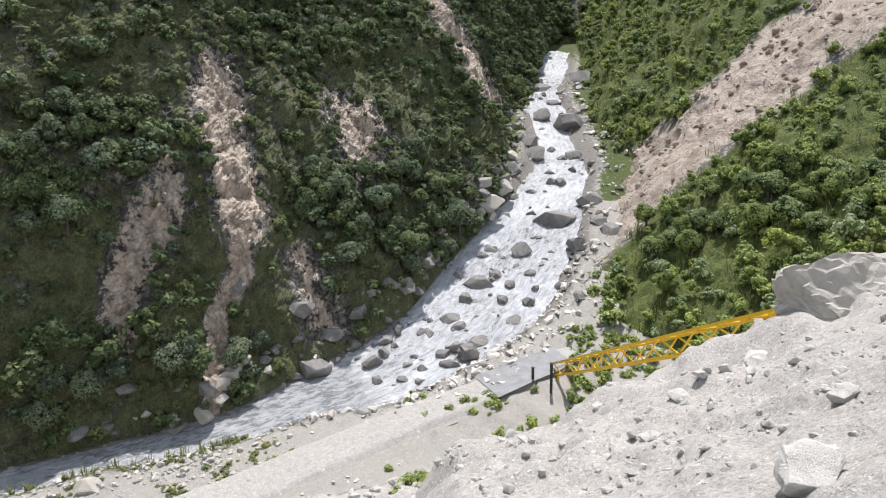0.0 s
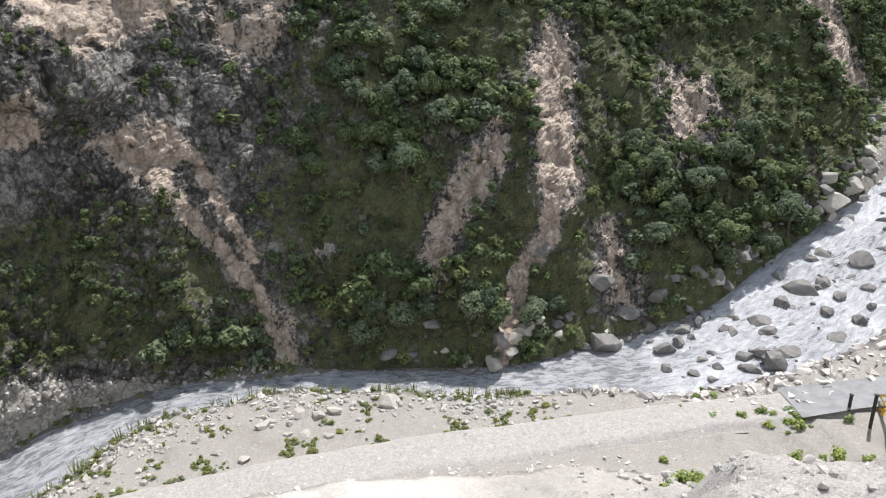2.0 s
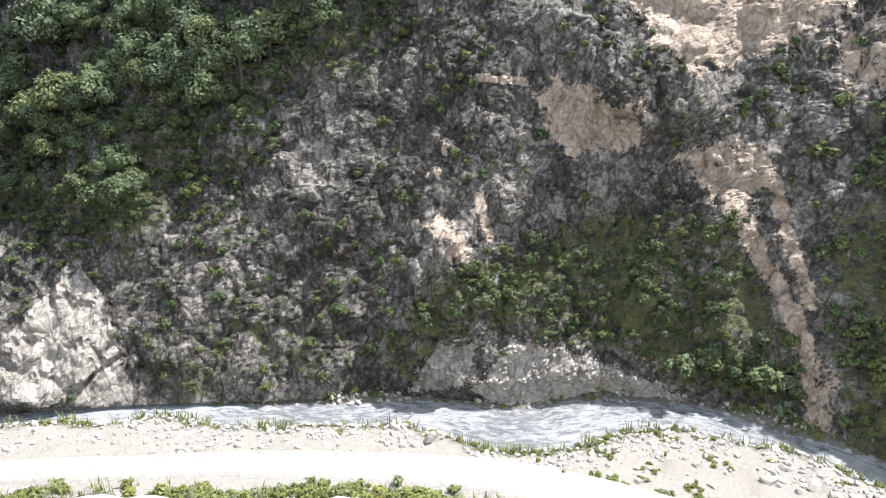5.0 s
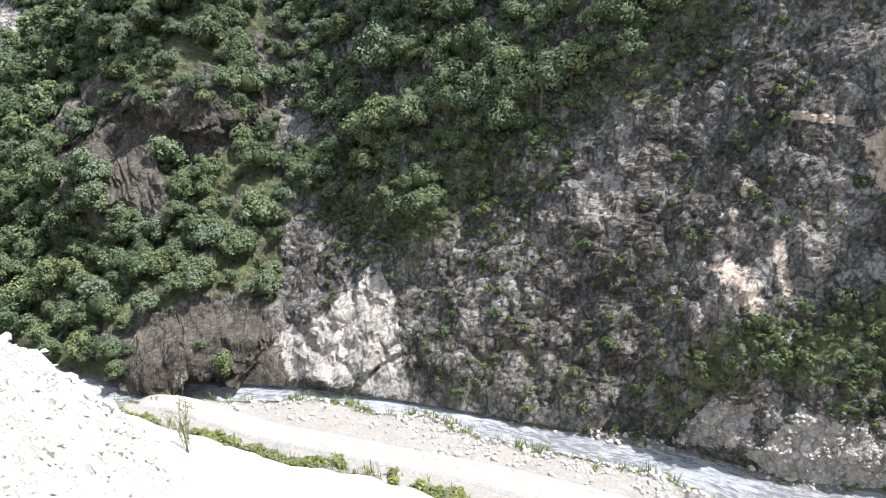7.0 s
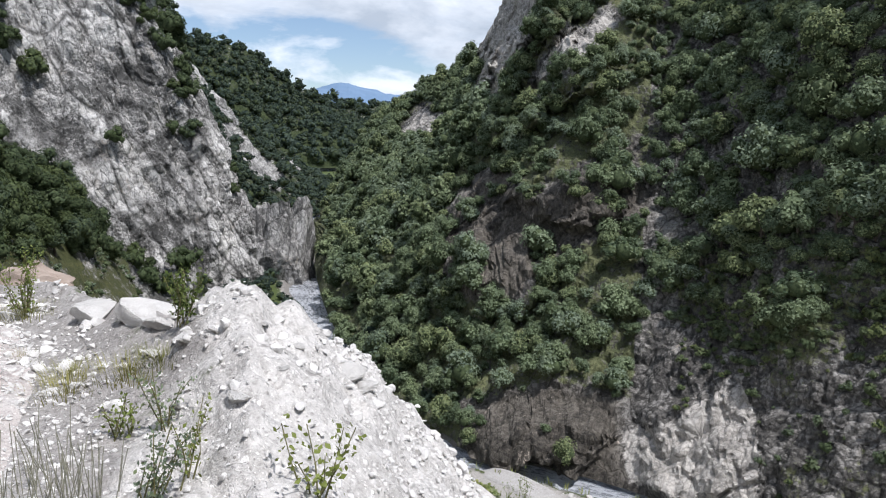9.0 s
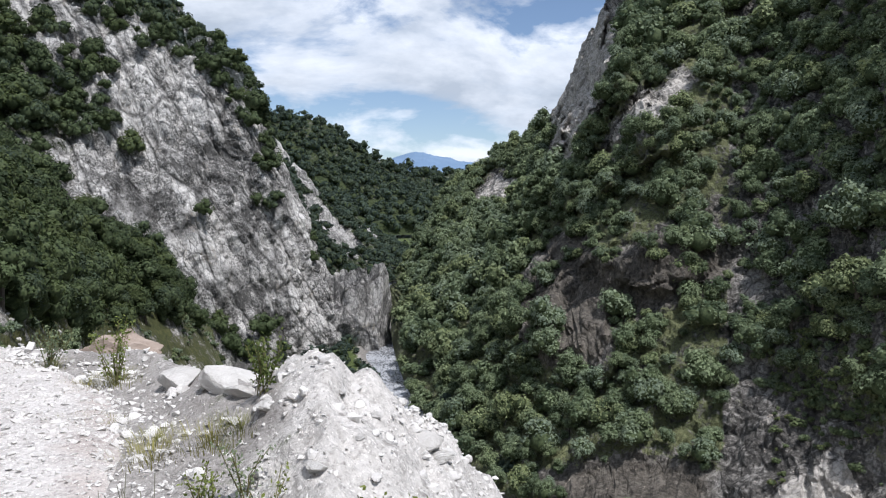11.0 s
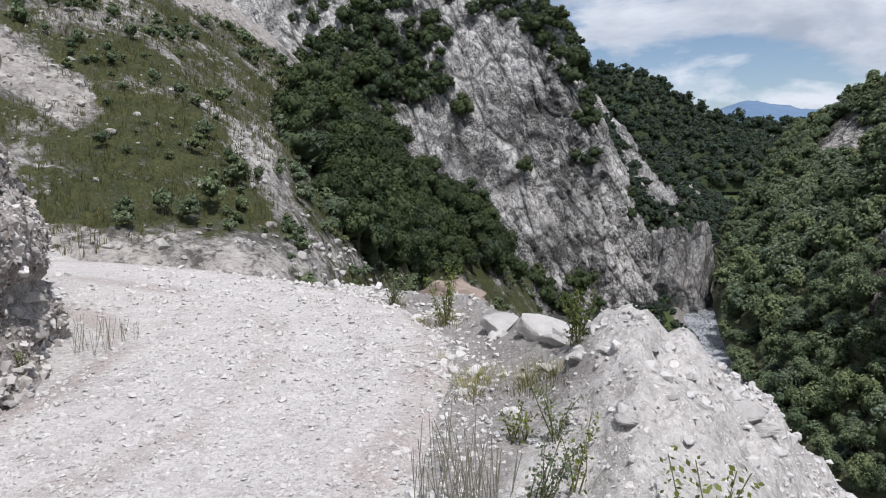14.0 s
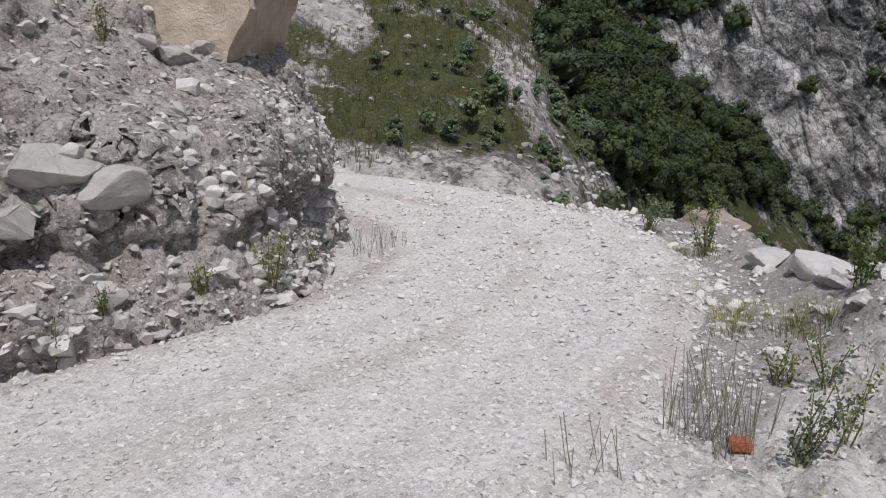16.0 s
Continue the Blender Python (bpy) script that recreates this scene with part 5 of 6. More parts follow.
cap = cap[:, :1] + (cap[:, 1:] - cap[:, :1]) * np.linspace(0, 1, 24)[None, :, None]
cap[..., 2] += 0.25 * fbm(cap.reshape(-1, 3), 1.2, 4, 144).reshape(cap.shape[:2]) * smooth(0, 0.15, np.linspace(0, 1, 24))[None, :]
tagged(new("bank_top", mesh_of("bank_top", cap.reshape(-1, 3), grid_faces(420, 24), RUBBLE)), "rubble slope above the road cutting", "bank", kind="structure")

prng = np.random.default_rng(33)
PEBBLES = [chip_shape(prng, 10, (1, prng.uniform(0.5, 0.9), prng.uniform(0.35, 0.7))) for _ in range(10)]
CHIPS = [chip_shape(prng, 7, (1, prng.uniform(0.6, 0.95), prng.uniform(0.45, 0.8))) for _ in range(12)]
STONES = [chip_shape(prng, 22, (1, prng.uniform(0.6, 0.95), prng.uniform(0.45, 0.8))) for _ in range(10)]


def stone_field(name, pts, sizes, shapes, mat, label, seed):
    r_ = np.random.default_rng(seed)
    places = [(r_.integers(len(shapes)), turn(r_, s, 0.35), p) for p, s in zip(pts, sizes)]
    return tagged(new(name, joined(name, shapes, places, [mat], flat=True)), label, "stones", kind="stuff")


def field_points(n, az0, az1, r0, r1, seed, keep):
    """Random places on the ground, denser near the viewpoint."""
    r_ = np.random.default_rng(seed)
    az, r = np.radians(r_.uniform(az0, az1, n)), np.exp(r_.uniform(math.log(r0), math.log(r1), n))
    x, y = r * np.sin(az), r * np.cos(az)
    z, d, rd, past = ground_height(x, y)
    z = np.where(rd < ROAD_HALF, np.maximum(z, road_height(x, y, rd / ROAD_HALF)), z)
    k = r_.random(n) < keep(x, y, z, d, rd, past)
    return np.stack([x, y, z], 1)[k], r[k]


def off_road(x, y, z, d, rd, past):
    in_bank = smooth(-0.3, 0.3, 6.2 - np.hypot(x + 9.5, (y - 2) * 0.7)) * (x < -6)
    return (0.22 + 0.78 * smooth(ROAD_HALF - 0.6, ROAD_HALF + 0.2, rd)) * (1 - in_bank) * (1 - 0.75 * smooth(ROAD_HALF + 0.2, ROAD_HALF + 0.7, rd) * (1 - smooth(ROAD_HALF + 2.0, ROAD_HALF + 3.0, rd))) * (0.35 + 0.65 * smooth(-0.2, 0.3, fbm(np.stack([x, y, z], 1), 1.2, 2, 51)))


LIGHT_BITS = stone_material("limestone_bits", (0.60, 0.58, 0.555), (0.76, 0.745, 0.72), (0.36, 0.335, 0.315), 0.3, 0.28)
BAR_BITS = stone_material("bar_cobbles", (0.40, 0.385, 0.36), (0.60, 0.58, 0.55), (0.2, 0.19, 0.175), 0.4, 0.4)
SCAR_BITS = stone_material("scar_stones", (0.26, 0.20, 0.155), (0.40, 0.335, 0.28), (0.10, 0.085, 0.07), 0.5)
BANK_BITS = stone_material("bank_stones", (0.56, 0.525, 0.49), (0.80, 0.77, 0.73), (0.17, 0.15, 0.135), 0.3, 0.55)
pts, r = field_points(64000, -66, 14, 2.4, 17, 61, off_road)
s_ = np.random.default_rng(62)
stone_field("gravel_bits", pts, r * (0.003 + 0.013 * s_.random(len(r)) ** 3), CHIPS, LIGHT_BITS, "loose white gravel on the road and berm", 63)
pts, r = field_points(46000, -82, -14, 2.4, 15, 76, lambda x, y, z, d, rd, past: (rd < ROAD_HALF) * (0.45 + 0.55 * smooth(-0.1, 0.3, fbm(np.stack([x, y * 0.6, z], 1), 0.9, 4, 56, 0.7))))
stone_field("road_stones", pts, r * (0.0022 + 0.011 * s_.random(len(r)) ** 5), CHIPS, LIGHT_BITS, "small stones loose on the gravel road", 77)
pts, r = field_points(11000, -40, 14, 3.0, 18, 64, lambda x, y, z, d, rd, past: off_road(x, y, z, d, rd, past) * (rd > ROAD_HALF - 0.2))
stone_field("rubble", pts, r * (0.004 + 0.022 * s_.random(len(r)) ** 5), STONES, LIGHT_BITS, "angular limestone rubble on the berm", 65)
pts, r = field_points(4200, 112, 166, 7, 45, 66, lambda x, y, z, d, rd, past: (past < 0) * (0.3 + 0.7 * smooth(-0.2, 0.3, fbm(np.stack([x, y, z], 1), 4, 2, 52))))
stone_field("spur_rubble", pts, r * (0.0025 + 0.022 * s_.random(len(r)) ** 6), STONES, BAR_BITS, "stones strewn over the gravel spur", 67)
pts, r = field_points(16000, 14, 150, 40, 130, 68, lambda x, y, z, d, rd, past: (past > -3) * (d > -0.6) * (1 - smooth(2.5, 5.0, d)) * (0.25 + 0.75 * smooth(-0.1, 0.3, fbm(np.stack([x, y, z], 1), 5, 2, 53))))
stone_field("cobbles", pts, 0.18 + 0.7 * s_.random(len(r)) ** 3, PEBBLES, BANK_BITS, "grey cobbles along the stream", 69)
pts, r = field_points(9000, 117, 147, 50, 150, 74, lambda x, y, z, d, rd, past: (past > 0) * smooth(-1.0, 0.3, d) * (1 - smooth(4.0, 8.0, d)))
stone_field("bank_cobbles", pts, 0.2 + 1.3 * s_.random(len(r)) ** 4, PEBBLES, BANK_BITS, "grey cobbles heaped beside the rapids", 75)
pts, r = field_points(750, 122, 143, 55, 160, 70, lambda x, y, z, d, rd, past: (d < -0.3))
pts[:, 2] += 0.45
stone_field("stream_stones", pts, 0.3 + 1.9 * s_.random(len(r)) ** 3, STONES, DARK_STONE, "wet stones breaking the rapids", 71)
pts, r = field_points(2600, 100, 143, 50, 165, 78, lambda x, y, z, d, rd, past: (past > 0) * np.exp(-((d - 0.2) / 1.1) ** 2))
stone_field("bank_boulders", pts, 0.3 + 1.7 * s_.random(len(r)) ** 3, STONES, DARK_STONE, "dark wet rocks lining both banks", 79)
pts, r = field_points(1500, 25, 130, 38, 50, 72, lambda x, y, z, d, rd, past: np.exp(-((past - 0.3) / 0.9) ** 2))
stone_field("verge_stones", pts, 0.15 + 0.45 * s_.random(len(r)) ** 2, PEBBLES, LIGHT_BITS, "pale stones along the lower track", 73)


pts, r = field_points(15000, 18, 116, 44.0, 60, 98, lambda x, y, z, d, rd, past: (d > 0.5) * (1 - smooth(3.5, 8.0, d)) * (0.3 + 0.7 * smooth(-0.15, 0.2, fbm(np.stack([x, y, z], 1), 2.5, 3, 57))))
stone_field("bar_stones", pts, 0.10 + 0.55 * s_.random(len(r)) ** 3, STONES, BAR_BITS, "pale rounded cobbles on the gravel bar", 99)


def slope_stones(name, side, density, spacing, lo, hi, shapes, mat, label, seed, limit, power=3):
    r_ = np.random.default_rng(seed)
    p, n = SIDES[side].scatter(density, spacing, r_, limit)
    return stone_field(name, p, lo + (hi - lo) * r_.random(len(p)) ** power, shapes, mat, label, seed + 1)


baz_, bel_ = bearings(bp_)
ahead = (baz_ > -82) & (baz_ < -48)
slope_stones("bank_gravel", "bank", 1.0 * ahead * (0.4 + 0.6 * smooth(-0.2, 0.2, fbm(bp_, 0.9, 2, 54))), 0.035, 0.018, 0.15, CHIPS, BANK_BITS, "stones embedded in the cutting", 81, 34000, 4)
slope_stones("bank_blocks", "bank", 1.0 * ahead * smooth(-0.15, 0.25, fbm(bp_, 1.3, 2, 55)), 0.15, 0.08, 0.34, STONES, BANK_BITS, "larger rock fragments in the cutting", 83, 1300)
slope_stones("bank_apron", "bank", 1.0 * ahead * np.tile(smooth(0.16, 0.04, np.linspace(0, 1, 200)), 420), 0.11, 0.05, 0.30, PEBBLES, BANK_BITS, "fallen stones at the foot of the cutting", 91, 1500)
slope_stones("hill_stones", "meadow", np.clip(0.06 + 1.0 * mscar, 0, 1) * (mrange < 75), 0.4, 0.05, 0.5, STONES, BAR_BITS, "pale stones on the grassy hillside", 85, 6000, 5)
slope_stones("slip_stones", "gully", np.clip(gscar, 0, 1) * 0.6, 1.0, 0.15, 1.3, STONES, SCAR_BITS, "stones on the earth slip", 87, 700, 4)
slope_stones("scar_stones", "opposite", np.clip(fscar * 0.7 + 0.5 * blob(faz, fel, 75, -26.5, 9, 2.5), 0, 1), 0.7, 0.10, 0.7, PEBBLES, SCAR_BITS, "broken stones on the earth scars", 89, 900, 4)

foot_v = np.tile(np.linspace(0, 1, 260), 900)
slope_stones("scree", "opposite", np.clip(1.5 * fscar * (fel < -24) * (faz < 82), 0, 1), 0.38, 0.08, 0.5, STONES, BAR_BITS, "pale broken scree at the foot of the cliff", 97, 1600, 3)
r_ = np.random.default_rng(95)
p_, n_ = SIDES["opposite"].scatter(smooth(0.075, 0.03, foot_v) * smooth(94, 106, faz) * (faz < 137), 0.75, r_, 900)
for q in p_[:170]:
    s = 0.45 + 2.0 * r_.random() ** 2.5
    ob = new("boulder", ROCKS["dark" if r_.random() < 0.7 else "pale"][r_.integers(6)])
    ob.matrix_basis = Matrix.Translation(Vector(q) - Vector((0, 0, 0.12 * s))) @ Matrix.Rotation(r_.uniform(0, 6.3), 4, "Z") @ Matrix.Rotation(r_.uniform(-0.4, 0.4), 4, "X") @ Matrix.Diagonal((s, s, s, 1))
    tagged(ob, "grey boulder lying along the foot of the slope", "boulder", "boulders at the slope foot")

# blocks in the cutting and the great tan boulder on it
boulders([(-71.8, -6.0, 5.2), (-67.6, -7.2, 5.4), (-75.2, -8.6, 4.6), (-74.5, -5.0, 3.5), (-64.4, -9.6, 3.0), (-56.0, -6.4, 2.2), (-59.8, -2.4, 1.5), (-62.5, 2.3, 2.7), (-64.7, 3.2, 2.2), (-60.7, 2.7, 1.6), (-58.4, -4.9, 2.7), (-53.0, -8.9, 1.5)], "block", "bank", "grey angular block half buried in the cutting", "blocks in the cutting", 0.8)
boulders([(-51.1, -5.1, 1.6), (-47, 2.5, 1.0), (-41, -1.5, 1.1), (-36, -4.5, 1.0)], "pale", "meadow", "white stone lying on the grassy hillside", "stones on the hillside")


def tan_boulder():
    """A tall sandstone block: one sunlit front and one stained, overhanging side."""
    v, f = cube_ball(64)
    v = (0.78 * v / np.abs(v).max(1, keepdims=True) + 0.22 * v) * np.array([3.2, 1.7, 2.9])
    v[:, 0] += 0.10 * v[:, 2] - 0.35 * smooth(0.2, -1.5, v[:, 2]) * (v[:, 0] > 0)
    v[:, 1] += 0.06 * v[:, 2]
    v[:, 2] += 0.9 * smooth(0.6, -1.6, v[:, 0]) * smooth(0, -2.9, v[:, 2])
    v = v + (0.26 * fbm(v, 1.8, 3, 8, 0.5) + 0.17 * fbm(v, 0.6, 6, 11, 0.65) + 0.08 * blocks(v, 1.0, 10))[:, None] * v / np.linalg.norm(v, axis=1, keepdims=True)
    me = mesh_of("sandstone_boulder", v, f, TAN_STONE)
    bm = bmesh.new()
    bm.from_mesh(me)
    bmesh.ops.remove_doubles(bm, verts=bm.verts[:], dist=0.002)
    bm.to_mesh(me)
    bm.free()
    me.set_sharp_from_angle(angle=radians(22))
    ob = new("sandstone_boulder", me)
    ob.matrix_basis = Matrix.Translation(ground_at(-69.6, 12.0, 3.45)) @ Matrix.Rotation(radians(47), 4, "Z")
    return tagged(ob, "great tan sandstone boulder perched on the rubble cutting", "boulder")


tan_boulder()


# ---- yellow lattice truss on the lower road ----
YELLOW = plain_material("yellow_paint", (0.74, 0.45, 0.02), (0.84, 0.55, 0.04), 0.45, 2.0)
STEEL = plain_material("dark_steel", (0.03, 0.03, 0.03), (0.08, 0.075, 0.07), 0.6, 3.0)


def bar(a, b, w, bm=None):
    """A square bar from a to b."""
    bm = bm or bmesh.new()
    a, b = Vector(a), Vector(b)
    m = bmesh.ops.create_cube(bm, size=1.0)["verts"]
    rot = (b - a).to_track_quat("X", "Z").to_matrix().to_4x4()
    bmesh.ops.transform(bm, matrix=Matrix.Translation((a + b) / 2) @ rot @ Matrix.Diagonal(((b - a).length, w, w, 1)), verts=m)
    return bm


def build_truss():
    a, b = bearing(139.6, -26.5, 54.0), bearing(157.0, -20.8, 27.5)
    axis = (b - a).normalized()
    side = axis.cross(Vector((0, 0, 1))).normalized()
    up = side.cross(axis).normalized()
    root = new("lattice_truss")
    root.location = a
    span, deep, wide, bays = (b - a).length, 1.0, 1.05, 15
    for s in (0, 1):
        for h in (0, 1):
            o = side * (wide * (s - 0.5)) - up * (deep * h)
            part("chord", bar(o, o + axis * span, 0.14), YELLOW, root)
    for k in range(bays):
        p, q = axis * (span * k / bays), axis * (span * (k + 1) / bays)
        for s in (-0.5, 0.5):
            o = side * wide * s
            part("diagonal", bar(p + o - up * deep * (k % 2), q + o - up * deep * ((k + 1) % 2), 0.07), YELLOW, root)
        for h in (0, 1):
            part("cross_brace", bar(p - side * wide / 2 - up * deep * h, p + side * wide / 2 - up * deep * h, 0.06), YELLOW, root)
    foot = place_ground(140.6, -28.7)[0].z - a.z - 0.25
    for s in (-0.5, 0.5):
        for t in (0.3, 1.4):
            o = side * wide * s + axis * t
            part("leg", bar(o - up * 0.9, Vector((o.x, o.y, foot)), 0.13), YELLOW, root)
        part("rung", bar(side * wide * s + axis * 0.3 + Vector((0, 0, foot * 0.6)), side * wide * s + axis * 1.4 + Vector((0, 0, foot * 0.6)), 0.07), YELLOW, root)
    low = ground_height(np.array([b.x]), np.array([b.y]))[0][0] - a.z - 0.3
    for s in (-0.5, 0.5):
        o = axis * (span - 0.4) + side * wide * s
        part("leg", bar(o - up * deep, Vector((o.x, o.y, min(low, o.z - 1.2))), 0.16), YELLOW, root)
    tagged(root, "yellow painted steel lattice truss on legs", "truss")
    for az, el in ((138.9, -28.7), (137.3, -28.3)):
        p = place_ground(az, el)[0]
        post = new("marker_post")
        post.location = p
        part("post", bar((0, 0, -0.2), (0, 0, 2.3 if az > 138 else 1.2), 0.16), STEEL, post)
        part("cap", bar((0, 0, 2.3 if az > 138 else 1.2), (0, 0, 2.4 if az > 138 else 1.28), 0.22), STEEL, post)
        tagged(post, "dark steel post beside the wet road", "post", "posts by the road")


build_truss()


# ---- brown earth and roots behind the berm ----
def earth_outcrop():
    v, f = rock_shape(np.random.default_rng(44), 5, 10, (1.2, 0.8, 1.0), 0.08)
    v = v * (1 + 0.10 * blocks(v, 0.3, 45) + 0.06 * blocks(v, 0.1, 46) + 0.08 * fbm(v, 0.3, 4, 47))[:, None]
    ob = new("earth_outcrop", mesh_of("earth_outcrop", v, f, EARTH, flat=True))
    ob.matrix_basis = Matrix.Translation(ground_at(-22.6, 19.0, -2.3)) @ Matrix.Rotation(radians(22), 4, "Z") @ Matrix.Diagonal((2.6, 1.4, 1.5, 1))
    tagged(ob, "reddish brown earth outcrop below the road edge", "outcrop")


EARTH = stone_material("brown_earth", (0.24, 0.185, 0.15), (0.40, 0.335, 0.285), (0.12, 0.085, 0.065), 0.5)
earth_outcrop()


# ---- crag in the gorge ----
def build_crag():
    r_ = np.random.default_rng(91)
    v, f = rock_shape(r_, 5, 18, (1, 0.8, 1.5), 0.10)
    v = v * (1 + 0.16 * blocks(v * np.array([1, 1, 0.6]), 0.3, 92) + 0.08 * blocks(v, 0.11, 93))[:, None]
    ob = new("rock_tower", mesh_of("rock_tower", v * 17, f, LIMESTONE, {"scar": np.full(len(v), 0.1), "grass": 0.1 + 0.5 * smooth(0.85, 1.2, v[:, 2])}, True))
    ob.matrix_basis = Matrix.Translation(ground_at(-4.2, 158, -36.5)) @ Matrix.Diagonal((1.05, 0.9, 1.5, 1))
    tagged(ob, "pale limestone crag standing beside the gorge road", "crag")


build_crag()


# ---- single trees ----
def trunk_mesh(rng, height, girth):
    """A tapered, slightly bent trunk that splits into limbs."""
    bm = bmesh.new()

    def limb(a, b, r0, r1, n=6):
        axis = (b - a).normalized()
        s = axis.orthogonal().normalized()
        t = axis.cross(s)
        rings = []
        for k in range(4):
            u = k / 3
            c = a.lerp(b, u) + s * (0.05 * height * math.sin(u * 3.1))
            r = r0 + (r1 - r0) * u
            rings.append([bm.verts.new(c + (s * math.cos(6.283 * i / n) + t * math.sin(6.283 * i / n)) * r) for i in range(n)])
        for p, q in zip(rings[:-1], rings[1:]):
            for i in range(n):
                bm.faces.new((p[i], p[(i + 1) % n], q[(i + 1) % n], q[i]))

    top = Vector((rng.normal() * 0.08, rng.normal() * 0.08, 0.65)) * height
    limb(Vector((0, 0, -0.4)), top, girth, girth * 0.5, 8)
    for k in range(5):
        a = rng.uniform(0, 6.28)
        base = top * rng.uniform(0.55, 1.0)
        limb(base, base + Vector((math.cos(a) * 0.35, math.sin(a) * 0.35, rng.uniform(0.2, 0.45))) * height, girth * 0.4, girth * 0.1)
    return bm


def tree_thing(name, crown, mat, seed, label, lift):
    r_ = np.random.default_rng(seed)
    root = new(name)
    part("trunk", trunk_mesh(r_, lift + 0.8, 0.09), BARK, root)
    v = crown[0] + np.array([0, 0, lift])
    me = mesh_of("crown", v, crown[1], mat, {"tone": np.full(len(v), r_.random())})
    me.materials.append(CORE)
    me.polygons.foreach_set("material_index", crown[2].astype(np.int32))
    part("crown", me, mat, root)
    return tagged(root, label, "tree")


def tree_rows(spots, kinds, side, group, sizes, seed):
    """Copies of the tree kinds at bearings and rises on a hillside or the ground."""
    r_ = np.random.default_rng(seed)
    for k, (az, el) in enumerate(spots):
        p = SIDES[side].at(az, el)[0] if side else place_ground(az, el)[0]
        s = r_.uniform(*sizes)
        ob = copy_thing(kinds[k % len(kinds)], Matrix.Identity(4))
        ob.matrix_basis = Matrix.Translation(p) @ Matrix.Rotation(r_.uniform(0, 6.28), 4, "Z") @ Matrix.Diagonal((s, s, s * r_.uniform(0.85, 1.15), 1))
        tagged(ob, group=group)


BIG_CROWNS = [crown_shape(np.random.default_rng(300 + k), 1200, 0.056, 12, 0.9 + 0.1 * k, 8) for k in range(4)]
LEAF_GREY = leaf_material("grey_green_leaves", (0.06, 0.09, 0.055), (0.16, 0.20, 0.13), (0.32, 0.37, 0.26))
DARK_TREES = [tree_thing("tree", c, LEAF_DARK, 310 + k, "dark green broadleaf tree on the steep slope", 0.5) for k, c in enumerate(BIG_CROWNS)]
GREY_TREES = [tree_thing("tree", c, LEAF_GREY, 320 + k, "grey-green leafy tree at the foot of the cliff", 0.25) for k, c in enumerate(BIG_CROWNS[:2])]
SLOPE_TREES = [tree_thing("tree", c, LEAF_SLOPE, 350 + k, "green bushy tree among the earth scars", 0.4) for k, c in enumerate(BIG_CROWNS)]
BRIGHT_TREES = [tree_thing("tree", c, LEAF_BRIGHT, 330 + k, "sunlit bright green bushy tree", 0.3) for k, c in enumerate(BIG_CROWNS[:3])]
trng = np.random.default_rng(340)
tree_rows([(a, -27.2 + 3.0 * trng.random()) for a in (98.5, 100.5, 102.8, 106.6, 108.2, 112.3, 114.0, 97.0, 86.2, 88.3, 82.5)], GREY_TREES, "opposite", "trees at the cliff foot", (1.3, 2.1), 341)
tree_rows([(a, -9.5 + 0.33 * (a - 30) + 1.5 * trng.random()) for a in np.linspace(28.5, 47, 16)], DARK_TREES, "opposite", "trees along the forest edge", (2.0, 2.9), 342)
tree_rows([(a, e) for a, e in zip(np.linspace(93, 104, 18), -14 + 8 * trng.random(18))], SLOPE_TREES, "opposite", "trees above the scars", (1.4, 2.3), 343)
tree_rows([(a, e) for a, e in zip(np.linspace(119, 131, 22), -19.5 + 9 * trng.random(22))], SLOPE_TREES, "opposite", "trees beside the stream", (1.3, 2.3), 344)
tree_rows([(a, e) for a, e in zip(np.linspace(146, 164, 34), -20 + 5 * trng.random(34) + np.linspace(0, 7, 34))], BRIGHT_TREES, "gully", "trees on the gully side", (1.2, 2.1), 345)
tree_rows([(a, e) for a, e in zip(np.linspace(-31.5, -25, 14), -7.5 + 4.5 * trng.random(14))], SLOPE_TREES, "meadow", "trees beyond the bend", (0.8, 1.5), 347)
DEEP_TREES = [tree_thing("tree", c, LEAF_DEEP, 335 + k, "dark green tree below the limestone slab", 0.5) for k, c in enumerate(BIG_CROWNS[1:])]
tree_rows([(a, e) for a, e in zip(np.linspace(-31, -17.5, 30), np.linspace(-6.5, -9.5, 30) + 7 * trng.random(30) * np.linspace(1, 0.3, 30))], DEEP_TREES, "meadow", "trees below the limestone", (1.6, 2.6), 346)
for t in (*SLOPE_TREES, *DARK_TREES, *GREY_TREES, *BRIGHT_TREES, *DEEP_TREES):
    for o in (*t.children_recursive, t):
        bpy.data.objects.remove(o)


# ---- grass and bushes on the ground ----
def tuft_shape(rng, blades, spread=0.25, wide=0.035):
    """A tuft of bent blades one unit high."""
    vs = []
    for _ in range(blades):
        a, lean = rng.uniform(0, 6.28), rng.uniform(0.05, 0.45)
        d, n = np.array([math.cos(a), math.sin(a), 0]), np.array([-math.sin(a), math.cos(a), 0])
        o, h = d * rng.uniform(0, spread), rng.uniform(0.6, 1.0)
        vs += [o - n * wide, o + n * wide, o + d * lean * 0.4 * h + n * wide * 0.7 + np.array([0, 0, 0.6 * h]), o + d * lean * 0.4 * h - n * wide * 0.7 + np.array([0, 0, 0.6 * h])]
        b = len(vs)
        vs += [vs[b - 1], vs[b - 2], o + d * lean * h + n * wide * 0.15 + np.array([0, 0, h]), o + d * lean * h - n * wide * 0.15 + np.array([0, 0, h])]
    return np.array(vs), np.arange(len(vs)).reshape(-1, 4), np.zeros(len(vs) // 4)


grng = np.random.default_rng(400)
TUFTS = [tuft_shape(grng, 5) for _ in range(6)]
